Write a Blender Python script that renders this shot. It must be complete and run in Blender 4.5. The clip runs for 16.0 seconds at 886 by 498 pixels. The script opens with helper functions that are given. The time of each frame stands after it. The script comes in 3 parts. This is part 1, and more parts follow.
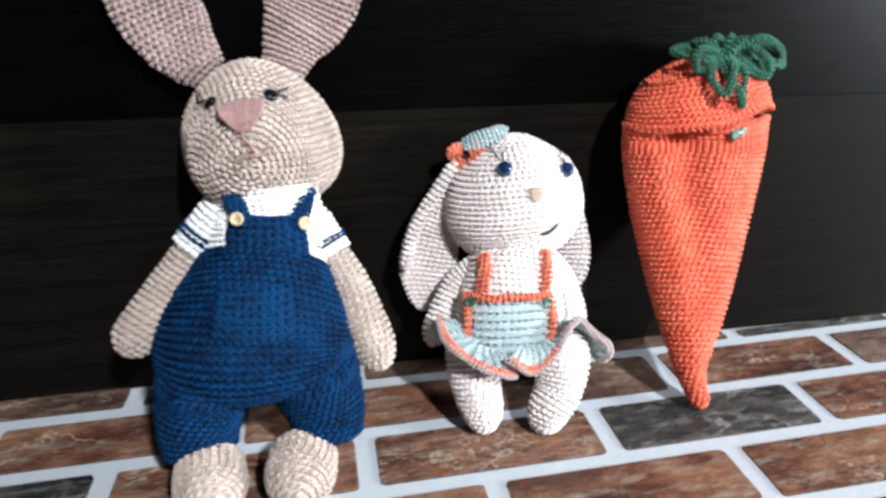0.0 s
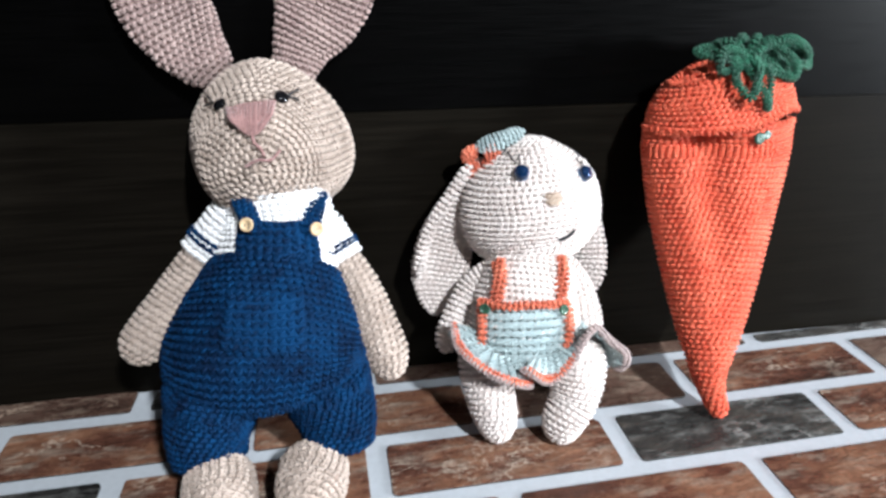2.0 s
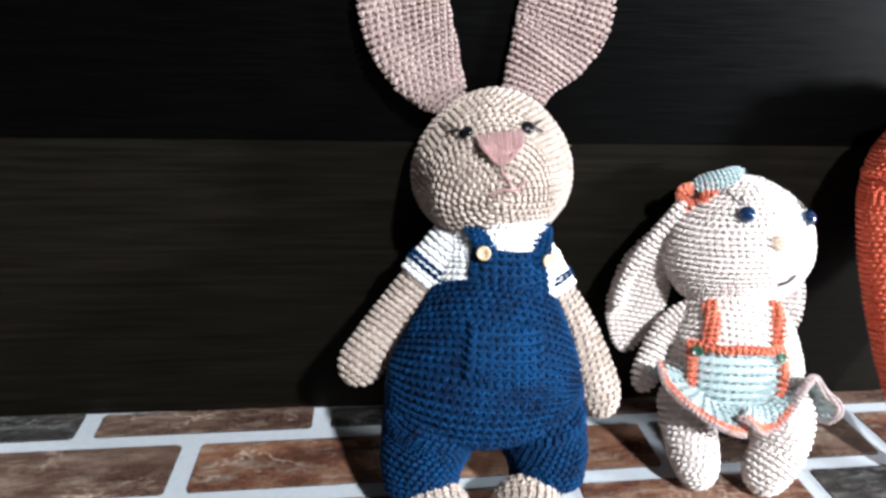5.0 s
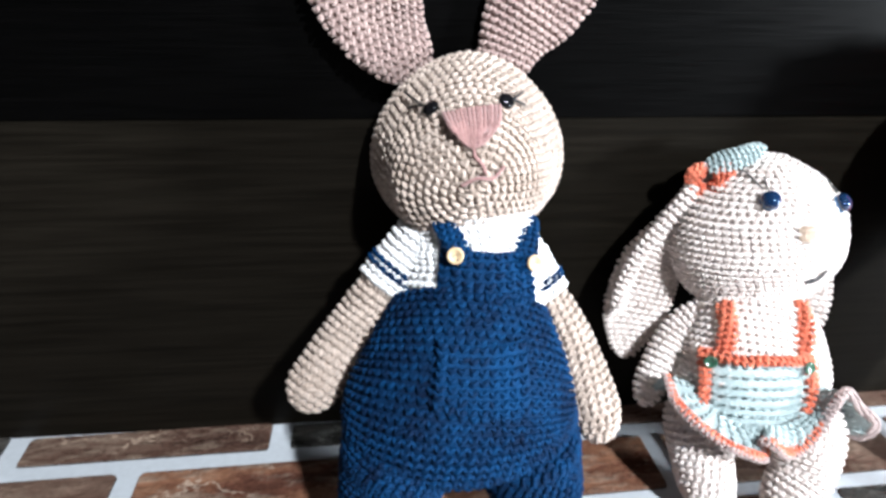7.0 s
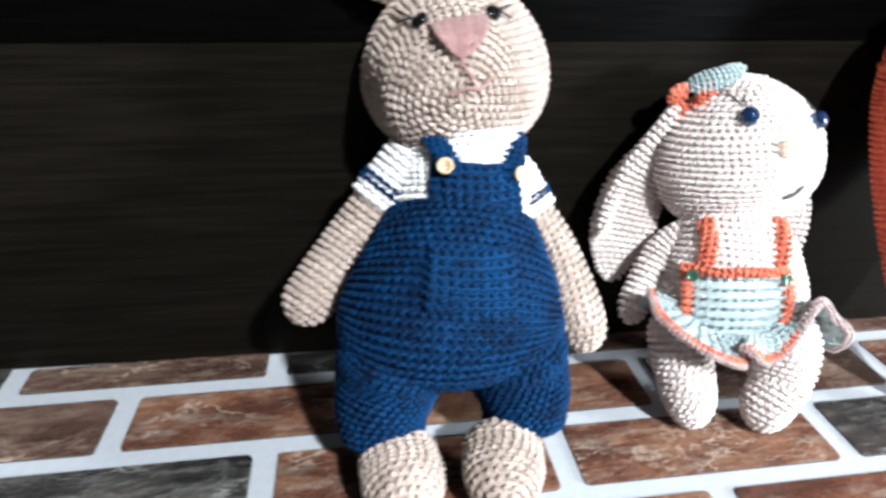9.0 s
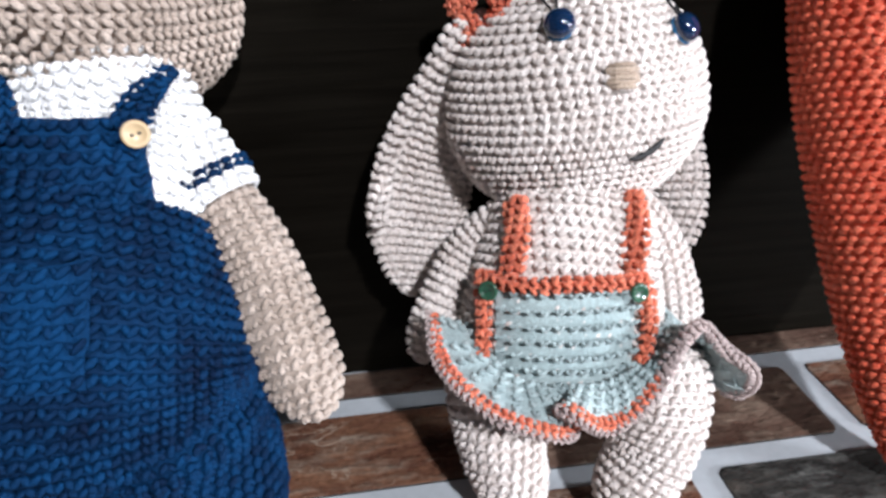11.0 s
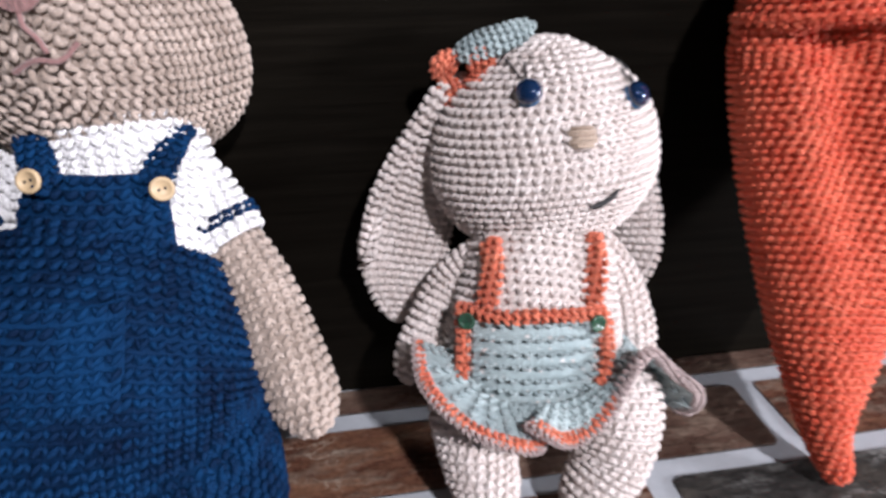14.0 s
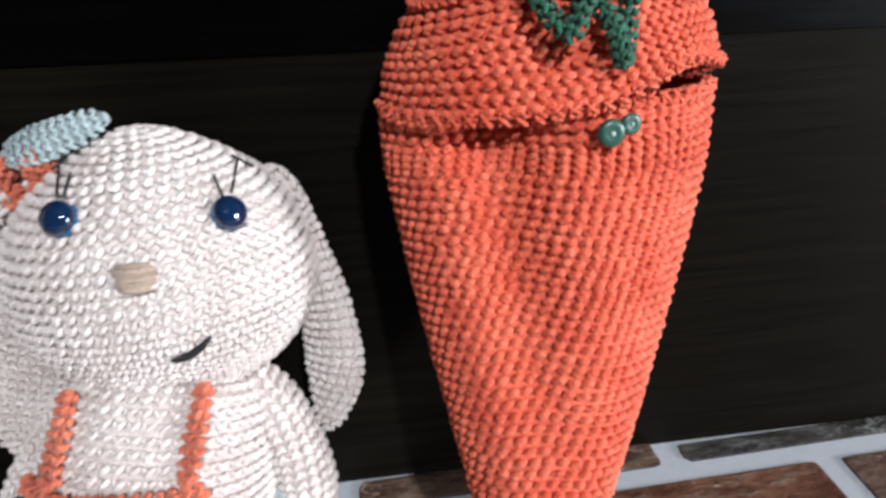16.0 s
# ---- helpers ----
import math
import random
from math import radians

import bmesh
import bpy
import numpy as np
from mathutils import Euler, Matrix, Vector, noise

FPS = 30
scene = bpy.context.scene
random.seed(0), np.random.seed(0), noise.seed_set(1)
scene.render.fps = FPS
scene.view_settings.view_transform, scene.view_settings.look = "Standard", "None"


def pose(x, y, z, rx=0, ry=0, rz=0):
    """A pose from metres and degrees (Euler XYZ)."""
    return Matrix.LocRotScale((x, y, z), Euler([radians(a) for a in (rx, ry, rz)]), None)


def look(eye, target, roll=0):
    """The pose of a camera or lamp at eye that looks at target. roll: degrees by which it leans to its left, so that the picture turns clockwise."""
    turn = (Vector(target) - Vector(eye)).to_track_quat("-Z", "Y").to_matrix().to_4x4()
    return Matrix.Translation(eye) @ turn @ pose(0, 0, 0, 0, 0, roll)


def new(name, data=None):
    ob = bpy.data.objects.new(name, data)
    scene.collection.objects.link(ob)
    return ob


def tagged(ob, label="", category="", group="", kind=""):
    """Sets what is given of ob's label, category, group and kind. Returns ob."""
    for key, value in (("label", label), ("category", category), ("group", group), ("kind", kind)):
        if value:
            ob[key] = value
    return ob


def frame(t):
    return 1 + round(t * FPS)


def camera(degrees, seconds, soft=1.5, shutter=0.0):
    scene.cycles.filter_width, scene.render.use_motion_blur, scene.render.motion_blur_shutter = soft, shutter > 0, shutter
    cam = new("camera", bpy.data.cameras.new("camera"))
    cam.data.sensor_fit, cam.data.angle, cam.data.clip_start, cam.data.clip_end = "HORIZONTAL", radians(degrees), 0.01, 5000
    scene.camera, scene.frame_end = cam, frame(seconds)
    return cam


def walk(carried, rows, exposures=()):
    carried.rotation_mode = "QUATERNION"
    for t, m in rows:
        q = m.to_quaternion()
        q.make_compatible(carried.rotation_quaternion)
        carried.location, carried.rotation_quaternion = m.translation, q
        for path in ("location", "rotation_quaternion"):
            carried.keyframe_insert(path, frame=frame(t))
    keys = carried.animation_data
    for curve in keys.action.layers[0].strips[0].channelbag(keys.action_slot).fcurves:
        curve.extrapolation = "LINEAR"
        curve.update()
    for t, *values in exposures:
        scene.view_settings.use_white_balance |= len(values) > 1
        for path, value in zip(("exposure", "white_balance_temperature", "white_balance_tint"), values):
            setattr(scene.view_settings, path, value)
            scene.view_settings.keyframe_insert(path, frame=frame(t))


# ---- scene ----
cam = camera(70.6, 16.0, soft=2.9, shutter=0.5)
PATH = [
    (0, (-0.061, -0.327, 0.285), (0.329, 1.454, -0.535), 0.0),
    (0.5, (-0.036, -0.306, 0.275), (0.323, 1.472, -0.568), -0.3),
    (1, (-0.038, -0.284, 0.271), (0.279, 1.495, -0.586), -0.5),
    (1.5, (-0.052, -0.296, 0.287), (0.249, 1.498, -0.545), -0.6),
    (2, (-0.064, -0.313, 0.289), (0.309, 1.46, -0.557), 0.1),
    (2.5, (-0.083, -0.331, 0.296), (0.309, 1.447, -0.533), 0.7),
    (3, (-0.103, -0.34, 0.299), (0.294, 1.445, -0.511), 0.9),
    (3.5, (-0.138, -0.332, 0.294), (0.221, 1.462, -0.512), 1.8),
    (4, (-0.16, -0.325, 0.295), (0.164, 1.477, -0.509), 2.2),
    (4.5, (-0.163, -0.319, 0.293), (0.126, 1.486, -0.519), 2.3),
    (4.7, (-0.172, -0.307, 0.295), (0.101, 1.504, -0.509), 2.2),
    (6.8, (-0.15, -0.219, 0.284), (0.128, 1.558, -0.59), 1.5),
    (7, (-0.148, -0.229, 0.283), (0.13, 1.543, -0.603), 1.3),
    (7.5, (-0.165, -0.247, 0.278), (0.118, 1.533, -0.591), 1.5),
    (8, (-0.184, -0.255, 0.274), (0.113, 1.517, -0.604), 1.7),
    (8.5, (-0.191, -0.26, 0.26), (0.113, 1.501, -0.638), 2.4),
    (9, (-0.151, -0.252, 0.258), (0.153, 1.488, -0.68), 1.1),
    (9.5, (-0.08, -0.231, 0.25), (0.118, 1.546, -0.646), -0.9),
    (10, (-0.034, -0.175, 0.229), (0.136, 1.575, -0.723), -2.5),
    (10.2, (-0.024, -0.159, 0.222), (0.156, 1.576, -0.756), -2.3),
    (12.3, (-0.002, -0.161, 0.199), (0.283, 1.562, -0.775), -2.7),
    (12.5, (-0.002, -0.161, 0.201), (0.269, 1.573, -0.758), -2.8),
    (13, (-0.003, -0.161, 0.211), (0.246, 1.576, -0.749), -2.5),
    (13.5, (-0.017, -0.159, 0.218), (0.312, 1.564, -0.743), -0.6),
    (14, (-0.011, -0.18, 0.227), (0.289, 1.556, -0.721), -0.8),
    (14.5, (0.019, -0.223, 0.246), (0.399, 1.492, -0.711), -0.2),
    (15, (0.074, -0.221, 0.238), (0.426, 1.518, -0.684), -0.4),
    (15.5, (0.112, -0.168, 0.232), (0.406, 1.597, -0.661), -1.7),
    (16, (0.133, -0.131, 0.242), (0.423, 1.591, -0.733), -1.3),
]
EXPOSURES = [(0.0, 0.08, 6250, 10), (1.0, 0.0, 6250, 10), (2.0, -0.02, 6250, 10), (3.0, 0.12, 6250, 10), (4.7, 0.43, 6250, 10), (8.8, 0.57, 6250, 10), (9.5, 0.32, 6250, 10), (10.2, -0.05, 6250, 10), (12.3, -0.60, 6500, 21), (14.0, -0.57, 6500, 21), (14.8, -0.47, 6450, 18), (16.0, -0.73, 6350, 13)]
walk(cam, [(t, look(eye, target, roll)) for t, eye, target, roll in PATH], EXPOSURES)

# ---- light ----
world = bpy.data.worlds.new("dim_room")
scene.world = world
world.use_nodes = True
world.node_tree.nodes["Background"].inputs[0].default_value = (0.75, 0.85, 1.0, 1)
world.node_tree.nodes["Background"].inputs[1].default_value = 0.004


def lamp_light(name, place, target, size, watts, colour):
    data = bpy.data.lights.new(name, "AREA")
    data.shape, data.size, data.energy, data.color = "DISK", size, watts, colour
    ob = new(name, data)
    ob.matrix_world = look(place, target)
    return ob


lamp_light("room_lamp", (0.425, -1.38, 1.365), (0.05, 0.03, 0.12), 0.105, 59.0, (0.945, 0.98, 1.0))
lamp_light("side_window", (1.88, -1.01, 0.41), (0.08, 0.03, 0.14), 0.29, 76.0, (0.92, 0.97, 1.0))


# ---- materials ----
def nodes_of(name):
    m = bpy.data.materials.new(name)
    m.use_nodes = True
    return m, m.node_tree.nodes, m.node_tree.links, m.node_tree.nodes["Principled BSDF"]


def noise_node(n, l, coord, scale, detail=3.0, rough=0.55, stretch=None):
    t = n.new("ShaderNodeTexNoise")
    t.inputs["Scale"].default_value, t.inputs["Detail"].default_value, t.inputs["Roughness"].default_value = scale, detail, rough
    if stretch:
        mp = n.new("ShaderNodeMapping")
        mp.inputs["Scale"].default_value = stretch
        l.new(coord, mp.inputs["Vector"])
        coord = mp.outputs["Vector"]
    l.new(coord, t.inputs["Vector"])
    return t.outputs["Fac"]


def ramp_node(n, l, fac, stops):
    r = n.new("ShaderNodeValToRGB")
    while len(r.color_ramp.elements) < len(stops):
        r.color_ramp.elements.new(0.5)
    for e, (p, c) in zip(r.color_ramp.elements, stops):
        e.position, e.color = p, (*c, 1)
    l.new(fac, r.inputs["Fac"])
    return r.outputs["Color"]


def mix_node(n, l, fac, a, b, kind="MIX"):
    m = n.new("ShaderNodeMix")
    m.data_type, m.blend_type = "RGBA", kind
    for socket, v in ((m.inputs["Factor"], fac), (m.inputs["A"], a), (m.inputs["B"], b)):
        if isinstance(v, (int, float)):
            socket.default_value = v
        elif isinstance(v, tuple):
            socket.default_value = (*v, 1)
        else:
            l.new(v, socket)
    return m.outputs["Result"]


def bump_node(n, l, height, strength, distance, normal=None):
    b = n.new("ShaderNodeBump")
    b.inputs["Strength"].default_value, b.inputs["Distance"].default_value = strength, distance
    l.new(height, b.inputs["Height"])
    if normal is not None:
        l.new(normal, b.inputs["Normal"])
    return b.outputs["Normal"]


def yarn(name, light, dark, vary=0.35, sheen=0.25, blotch=60.0, rough=0.72, spec=0.3):
    """Cotton yarn: mottled dye, shade that differs stitch by stitch, fine twisted fibres."""
    m, n, l, p = nodes_of(name)
    co = n.new("ShaderNodeTexCoord").outputs["Object"]
    big = noise_node(n, l, co, blotch, 2.0)
    geo = n.new("ShaderNodeNewGeometry").outputs["Random Per Island"]
    add = n.new("ShaderNodeMath")
    add.operation = "MULTIPLY_ADD"
    l.new(geo, add.inputs[0])
    add.inputs[1].default_value = vary
    l.new(big, add.inputs[2])
    base = ramp_node(n, l, add.outputs[0], [(0.35, dark), (0.35 + 0.35 + vary * 0.6, light)])
    fibre = noise_node(n, l, co, 850.0, 4.0, 0.7)
    base = mix_node(n, l, 0.45, base, ramp_node(n, l, fibre, [(0.32, (0.40, 0.38, 0.38)), (0.62, (1.08, 1.08, 1.08))]), "MULTIPLY")
    l.new(base, p.inputs["Base Color"])
    p.inputs["Roughness"].default_value = rough
    p.inputs["Specular IOR Level"].default_value = spec
    p.inputs["Sheen Weight"].default_value = sheen
    p.inputs["Sheen Roughness"].default_value = 0.5
    l.new(bump_node(n, l, fibre, 0.9, 0.0009), p.inputs["Normal"])
    return m


def plain(name, colour, rough=0.4, coat=0.0, metal=0.0, spec=0.5):
    m, n, l, p = nodes_of(name)
    co = n.new("ShaderNodeTexCoord").outputs["Object"]
    f = noise_node(n, l, co, 260.0, 3.0)
    l.new(mix_node(n, l, f, tuple(c * 0.85 for c in colour), tuple(min(1, c * 1.1) for c in colour)), p.inputs["Base Color"])
    p.inputs["Roughness"].default_value, p.inputs["Metallic"].default_value = rough, metal
    p.inputs["Coat Weight"].default_value = coat
    p.inputs["Specular IOR Level"].default_value = spec
    return m


def brick_mat(name, stops, vein):
    """Printed stone-like brick: cloudy colour, pale veins, specks, slightly satin."""
    m, n, l, p = nodes_of(name)
    info = n.new("ShaderNodeObjectInfo")
    geo = n.new("ShaderNodeNewGeometry").outputs["Position"]
    shift = n.new("ShaderNodeVectorMath")
    shift.operation = "MULTIPLY_ADD"
    l.new(info.outputs["Random"], shift.inputs[0])
    shift.inputs[1].default_value = (7.3, 3.1, 5.7)
    l.new(geo, shift.inputs[2])
    co = shift.outputs[0]
    cloud = noise_node(n, l, co, 24.0, 7.0, 0.68, (0.55, 1.4, 1.0))
    base = ramp_node(n, l, cloud, stops)
    streak = noise_node(n, l, co, 70.0, 5.0, 0.7, (0.5, 1.6, 1.0))
    base = mix_node(n, l, ramp_node(n, l, streak, [(0.50, (0, 0, 0)), (0.74, (0.75, 0.75, 0.75))]), base, tuple(0.6 * c for c in vein))
    grain = noise_node(n, l, co, 420.0, 4.0, 0.7)
    base = mix_node(n, l, 0.7, base, ramp_node(n, l, grain, [(0.30, (0.30, 0.28, 0.27)), (0.60, (1, 1, 1))]), "MULTIPLY")
    lines = []
    for scale, level, wide in ((13.0, 0.50, 0.010), (22.0, 0.56, 0.008)):
        warp = noise_node(n, l, co, scale, 5.0, 0.62, (0.7, 1.5, 1.0))
        line = n.new("ShaderNodeMath")
        line.operation = "SUBTRACT"
        l.new(warp, line.inputs[0])
        line.inputs[1].default_value = level
        size = n.new("ShaderNodeMath")
        size.operation = "ABSOLUTE"
        l.new(line.outputs[0], size.inputs[0])
        lines.append(ramp_node(n, l, size.outputs[0], [(0.0, (1, 1, 1)), (wide, (0, 0, 0))]))
    gate = ramp_node(n, l, noise_node(n, l, co, 26.0, 2.0), [(0.46, (0, 0, 0)), (0.60, (0.6, 0.6, 0.6))])
    veins = mix_node(n, l, 1.0, mix_node(n, l, 1.0, lines[0], lines[1], "LIGHTEN"), gate, "MULTIPLY")
    base = mix_node(n, l, veins, base, vein)
    l.new(base, p.inputs["Base Color"])
    l.new(ramp_node(n, l, cloud, [(0.3, (0.20, 0.20, 0.20)), (0.7, (0.36, 0.36, 0.36))]), p.inputs["Roughness"])
    nm = bump_node(n, l, grain, 0.25, 0.0004)
    l.new(bump_node(n, l, streak, 0.6, 0.003, bump_node(n, l, cloud, 0.5, 0.004, nm)), p.inputs["Normal"])
    return m


def board_mat(name, dark, light, rough, spec):
    """Dark stained board with fine horizontal grain."""
    m, n, l, p = nodes_of(name)
    co = n.new("ShaderNodeTexCoord").outputs["Object"]
    grain = noise_node(n, l, co, 30.0, 6.0, 0.6, (0.35, 1.0, 9.0))
    fine = noise_node(n, l, co, 160.0, 3.0, 0.6, (0.15, 1.0, 6.0))
    base = ramp_node(n, l, grain, [(0.35, dark), (0.68, light)])
    base = mix_node(n, l, 0.35, base, ramp_node(n, l, fine, [(0.35, (0.5, 0.5, 0.5)), (0.65, (1, 1, 1))]), "MULTIPLY")
    l.new(base, p.inputs["Base Color"])
    l.new(ramp_node(n, l, fine, [(0.3, (rough, rough, rough)), (0.7, (rough + 0.12,) * 3)]), p.inputs["Roughness"])
    p.inputs["Specular IOR Level"].default_value = spec
    l.new(bump_node(n, l, fine, 0.15, 0.0003), p.inputs["Normal"])
    return m


BEIGE = yarn("beige_yarn", (0.60, 0.49, 0.42), (0.35, 0.27, 0.22))
MAUVE = yarn("mauve_yarn", (0.47, 0.345, 0.315), (0.29, 0.195, 0.18))
BLUE = yarn("navy_blue_yarn", (0.0006, 0.036, 0.116), (0.0003, 0.008, 0.031), 0.35, 0.0, 60.0, 0.7, 0.12)
WHITE = yarn("white_yarn", (0.96, 0.96, 0.96), (0.90, 0.90, 0.91))
CREAM = yarn("cream_yarn", (0.93, 0.85, 0.81), (0.74, 0.645, 0.60))
CORAL = yarn("coral_yarn", (0.86, 0.24, 0.13), (0.68, 0.13, 0.066))
ORANGE = yarn("carrot_orange_yarn", (0.97, 0.200, 0.103), (0.78, 0.090, 0.037), 0.3, 0.2, 60.0, 0.6, 0.22)
MINT = yarn("mint_yarn", (0.50, 0.61, 0.615), (0.30, 0.39, 0.405))
GREYPINK = yarn("grey_pink_yarn", (0.60, 0.48, 0.46), (0.40, 0.31, 0.30))
GREEN = yarn("leaf_green_yarn", (0.018, 0.165, 0.090), (0.004, 0.040, 0.023))
PINK = yarn("pink_floss", (0.40, 0.215, 0.20), (0.25, 0.125, 0.118), 0.4, 0.5)
TAN = yarn("tan_floss", (0.50, 0.38, 0.29), (0.33, 0.23, 0.17), 0.4, 0.4)
BLACK = plain("black_thread", (0.012, 0.012, 0.014), 0.6)
BLACK_BEAD = plain("black_bead", (0.004, 0.004, 0.005), 0.12, 0.0, 0.0, 0.35)
BLUE_BEAD = plain("blue_bead", (0.004, 0.018, 0.055), 0.06, 0.8)
BLUE_FELT = plain("blue_felt", (0.012, 0.10, 0.22), 0.9)
WOOD_BUTTON = plain("wood_button", (0.55, 0.40, 0.235), 0.45, 0.2)
GREEN_BUTTON = plain("green_button", (0.025, 0.085, 0.05), 0.25, 0.4)
TEAL_PEARL = plain("teal_pearl", (0.022, 0.085, 0.060), 0.35, 0.10)
PEARL = plain("pearl", (0.42, 0.50, 0.46), 0.3, 0.2)
MORTAR = plain("white_mortar", (0.47, 0.50, 0.535), 0.42)
BROWN_BRICK = brick_mat("brown_brick", [(0.30, (0.022, 0.012, 0.010)), (0.48, (0.100, 0.056, 0.042)), (0.62, (0.165, 0.106, 0.080)), (0.78, (0.32, 0.22, 0.165))], (0.55, 0.42, 0.32))
RUST_BRICK = brick_mat("rust_brick", [(0.28, (0.020, 0.012, 0.010)), (0.45, (0.115, 0.048, 0.032)), (0.58, (0.235, 0.112, 0.066)), (0.78, (0.40, 0.25, 0.17))], (0.60, 0.50, 0.40))
DARK_BRICK = brick_mat("charcoal_brick", [(0.30, (0.012, 0.012, 0.013)), (0.52, (0.045, 0.043, 0.040)), (0.75, (0.14, 0.12, 0.10))], (0.40, 0.40, 0.38))
BRICK_EDGE = plain("brick_edge", (0.02, 0.017, 0.015), 0.5)
LOWER_BOARD = board_mat("brown_black_board", (0.0038, 0.0031, 0.0022), (0.0080, 0.0066, 0.0048), 0.36, 0.04)
UPPER_BOARD = board_mat("black_board", (0.0003, 0.0003, 0.0003), (0.0008, 0.0007, 0.0007), 0.31, 0.06)
ROOM_PAINT = plain("dim_wall_paint", (0.06, 0.058, 0.055), 0.9)


# ---- mesh tools ----
class Knit:
    """Gathers vertices and faces, with a material each, and makes one smooth mesh of them."""

    def __init__(self):
        self.v, self.f, self.m, self.count = [], [], [], 0
        self.mats = []

    def slot(self, mat):
        if mat not in self.mats:
            self.mats.append(mat)
        return self.mats.index(mat)

    def add(self, verts, quads, mat):
        quads = np.asarray(quads, int)
        self.v.append(np.asarray(verts, float))
        self.f.append(quads + self.count)
        self.m.append(np.full(len(quads), self.slot(mat)))
        self.count += len(verts)

    def mesh(self, name):
        v, f, m = np.concatenate(self.v), np.concatenate(self.f), np.concatenate(self.m)
        tri = f[:, 3] == f[:, 2]
        total = np.where(tri, 3, 4)
        loops = f.ravel()[np.stack([np.ones_like(tri), np.ones_like(tri), np.ones_like(tri), ~tri], 1).ravel()]
        me = bpy.data.meshes.new(name)
        me.vertices.add(len(v))
        me.vertices.foreach_set("co", v.ravel())
        me.loops.add(len(loops))
        me.loops.foreach_set("vertex_index", loops)
        me.polygons.add(len(f))
        me.polygons.foreach_set("loop_start", np.r_[0, np.cumsum(total)[:-1]])
        me.polygons.foreach_set("material_index", m)
        me.polygons.foreach_set("use_smooth", np.ones(len(f), bool))
        for mat in self.mats:
            me.materials.append(mat)
        me.update(calc_edges=True)
        me.validate()
        return me


def thing(name, base, label, category, group=""):
    ob = new(name)
    ob.location = base
    ob.empty_display_size = 0.02
    return tagged(ob, label, category, group)


def part(name, knit, parent=None, label=""):
    """One mesh object of what a Knit holds, in world places, under its thing."""
    ob = new(name, knit.mesh(name))
    if parent is not None:
        ob.parent = parent
        if parent.type == "EMPTY":
            ob.matrix_parent_inverse = Matrix.Translation(-parent.location)
    return tagged(ob, label)


def unit(a):
    return a / np.maximum(np.linalg.norm(a, axis=-1, keepdims=True), 1e-12)


def spline(keys, t):
    """Smooth curve through evenly spaced keys, t from 0 to 1."""
    k = np.asarray(keys, float)
    d = np.gradient(k, axis=0)
    x = np.clip(np.asarray(t, float), 0, 1) * (len(k) - 1)
    i = np.minimum(x.astype(int), len(k) - 2)
    f = (x - i)[..., None]
    a, b, c, e = 2 * f**3 - 3 * f**2 + 1, f**3 - 2 * f**2 + f, -2 * f**3 + 3 * f**2, f**3 - f**2
    return a * k[i] + b * d[i] + c * k[i + 1] + e * d[i + 1]


class Blob:
    """A stuffed tube round a smooth spine: keys of x, y, z and the two radii; side is the first radius's way.
    cap: the lengths, as parts of the spine, over which its ends round off."""

    def __init__(self, keys, side=(1, 0, 0), cap=(0.2, 0.2), warp=None):
        self.keys, self.side, self.cap, self.warp, self.seen = keys, np.asarray(side, float), cap, warp, None

    def at(self, th, s):
        th, s = np.broadcast_arrays(np.asarray(th, float), np.asarray(s, float))
        k, e = spline(self.keys, s), 0.004
        axis = unit(spline(self.keys, np.minimum(s + e, 1))[..., :3] - spline(self.keys, np.maximum(s - e, 0))[..., :3])
        u = unit(self.side - axis * (axis @ self.side)[..., None])
        w = np.cross(axis, u)
        r = np.ones_like(s)
        for c, d in ((self.cap[0], s), (self.cap[1], 1 - s)):
            if c:
                r = r * np.sqrt(np.clip(1 - np.clip(1 - d / c, 0, 1) ** 2, 0, 1))
        p = k[..., :3] + u * (k[..., 3] * r * np.cos(th))[..., None] + w * (k[..., 4] * r * np.sin(th))[..., None]
        return self.warp(p) if self.warp else p

    def skin(self, th, s):
        e = 1e-3
        p = self.at(th, s)
        tu = unit(self.at(th + e, s) - self.at(th - e, s))
        tv = self.at(th, np.minimum(s + e, 1)) - self.at(th, np.maximum(s - e, 0))
        tv = unit(tv - tu * np.sum(tv * tu, -1, keepdims=True))
        return p, tu, tv, np.cross(tu, tv)

    def front(self, x, z, off=0.0):
        """The place and outward way on its front at x, z."""
        if self.seen is None:
            th, s = np.meshgrid(np.linspace(0, 2 * np.pi, 301), np.linspace(0.01, 0.99, 240))
            p, _, _, nrm = self.skin(th.ravel(), s.ravel())
            keep = nrm[:, 1] < 0
            self.seen = p[keep], nrm[keep]
        p, nrm = self.seen
        d = (p[:, 0] - x) ** 2 + (p[:, 2] - z) ** 2
        i = np.argmin(d)
        return p[i] + nrm[i] * off, nrm[i]


def lobe():
    """A small egg, 8 round and 4 high, along y, thickest in x."""
    rings, m, v = 4, 8, [(0, -1, 0)]
    for j in range(1, rings):
        a = math.pi * j / rings
        v += [(math.sin(a) * math.cos(b), -math.cos(a), math.sin(a) * math.sin(b)) for b in (2 * math.pi * (i + 0.25) / m for i in range(m))]
    v.append((0, 1, 0))
    f = [(0, 1 + (i + 1) % m, 1 + i, 1 + i) for i in range(m)]
    for j in range(rings - 2):
        f += [(1 + m * j + i, 1 + m * j + (i + 1) % m, 1 + m + m * j + (i + 1) % m, 1 + m + m * j + i) for i in range(m)]
    f += [(len(v) - 1, len(v) - 1 - m + i, len(v) - 1 - m + (i + 1) % m, len(v) - 1 - m + (i + 1) % m) for i in range(m)]
    return np.array(v), np.array(f)


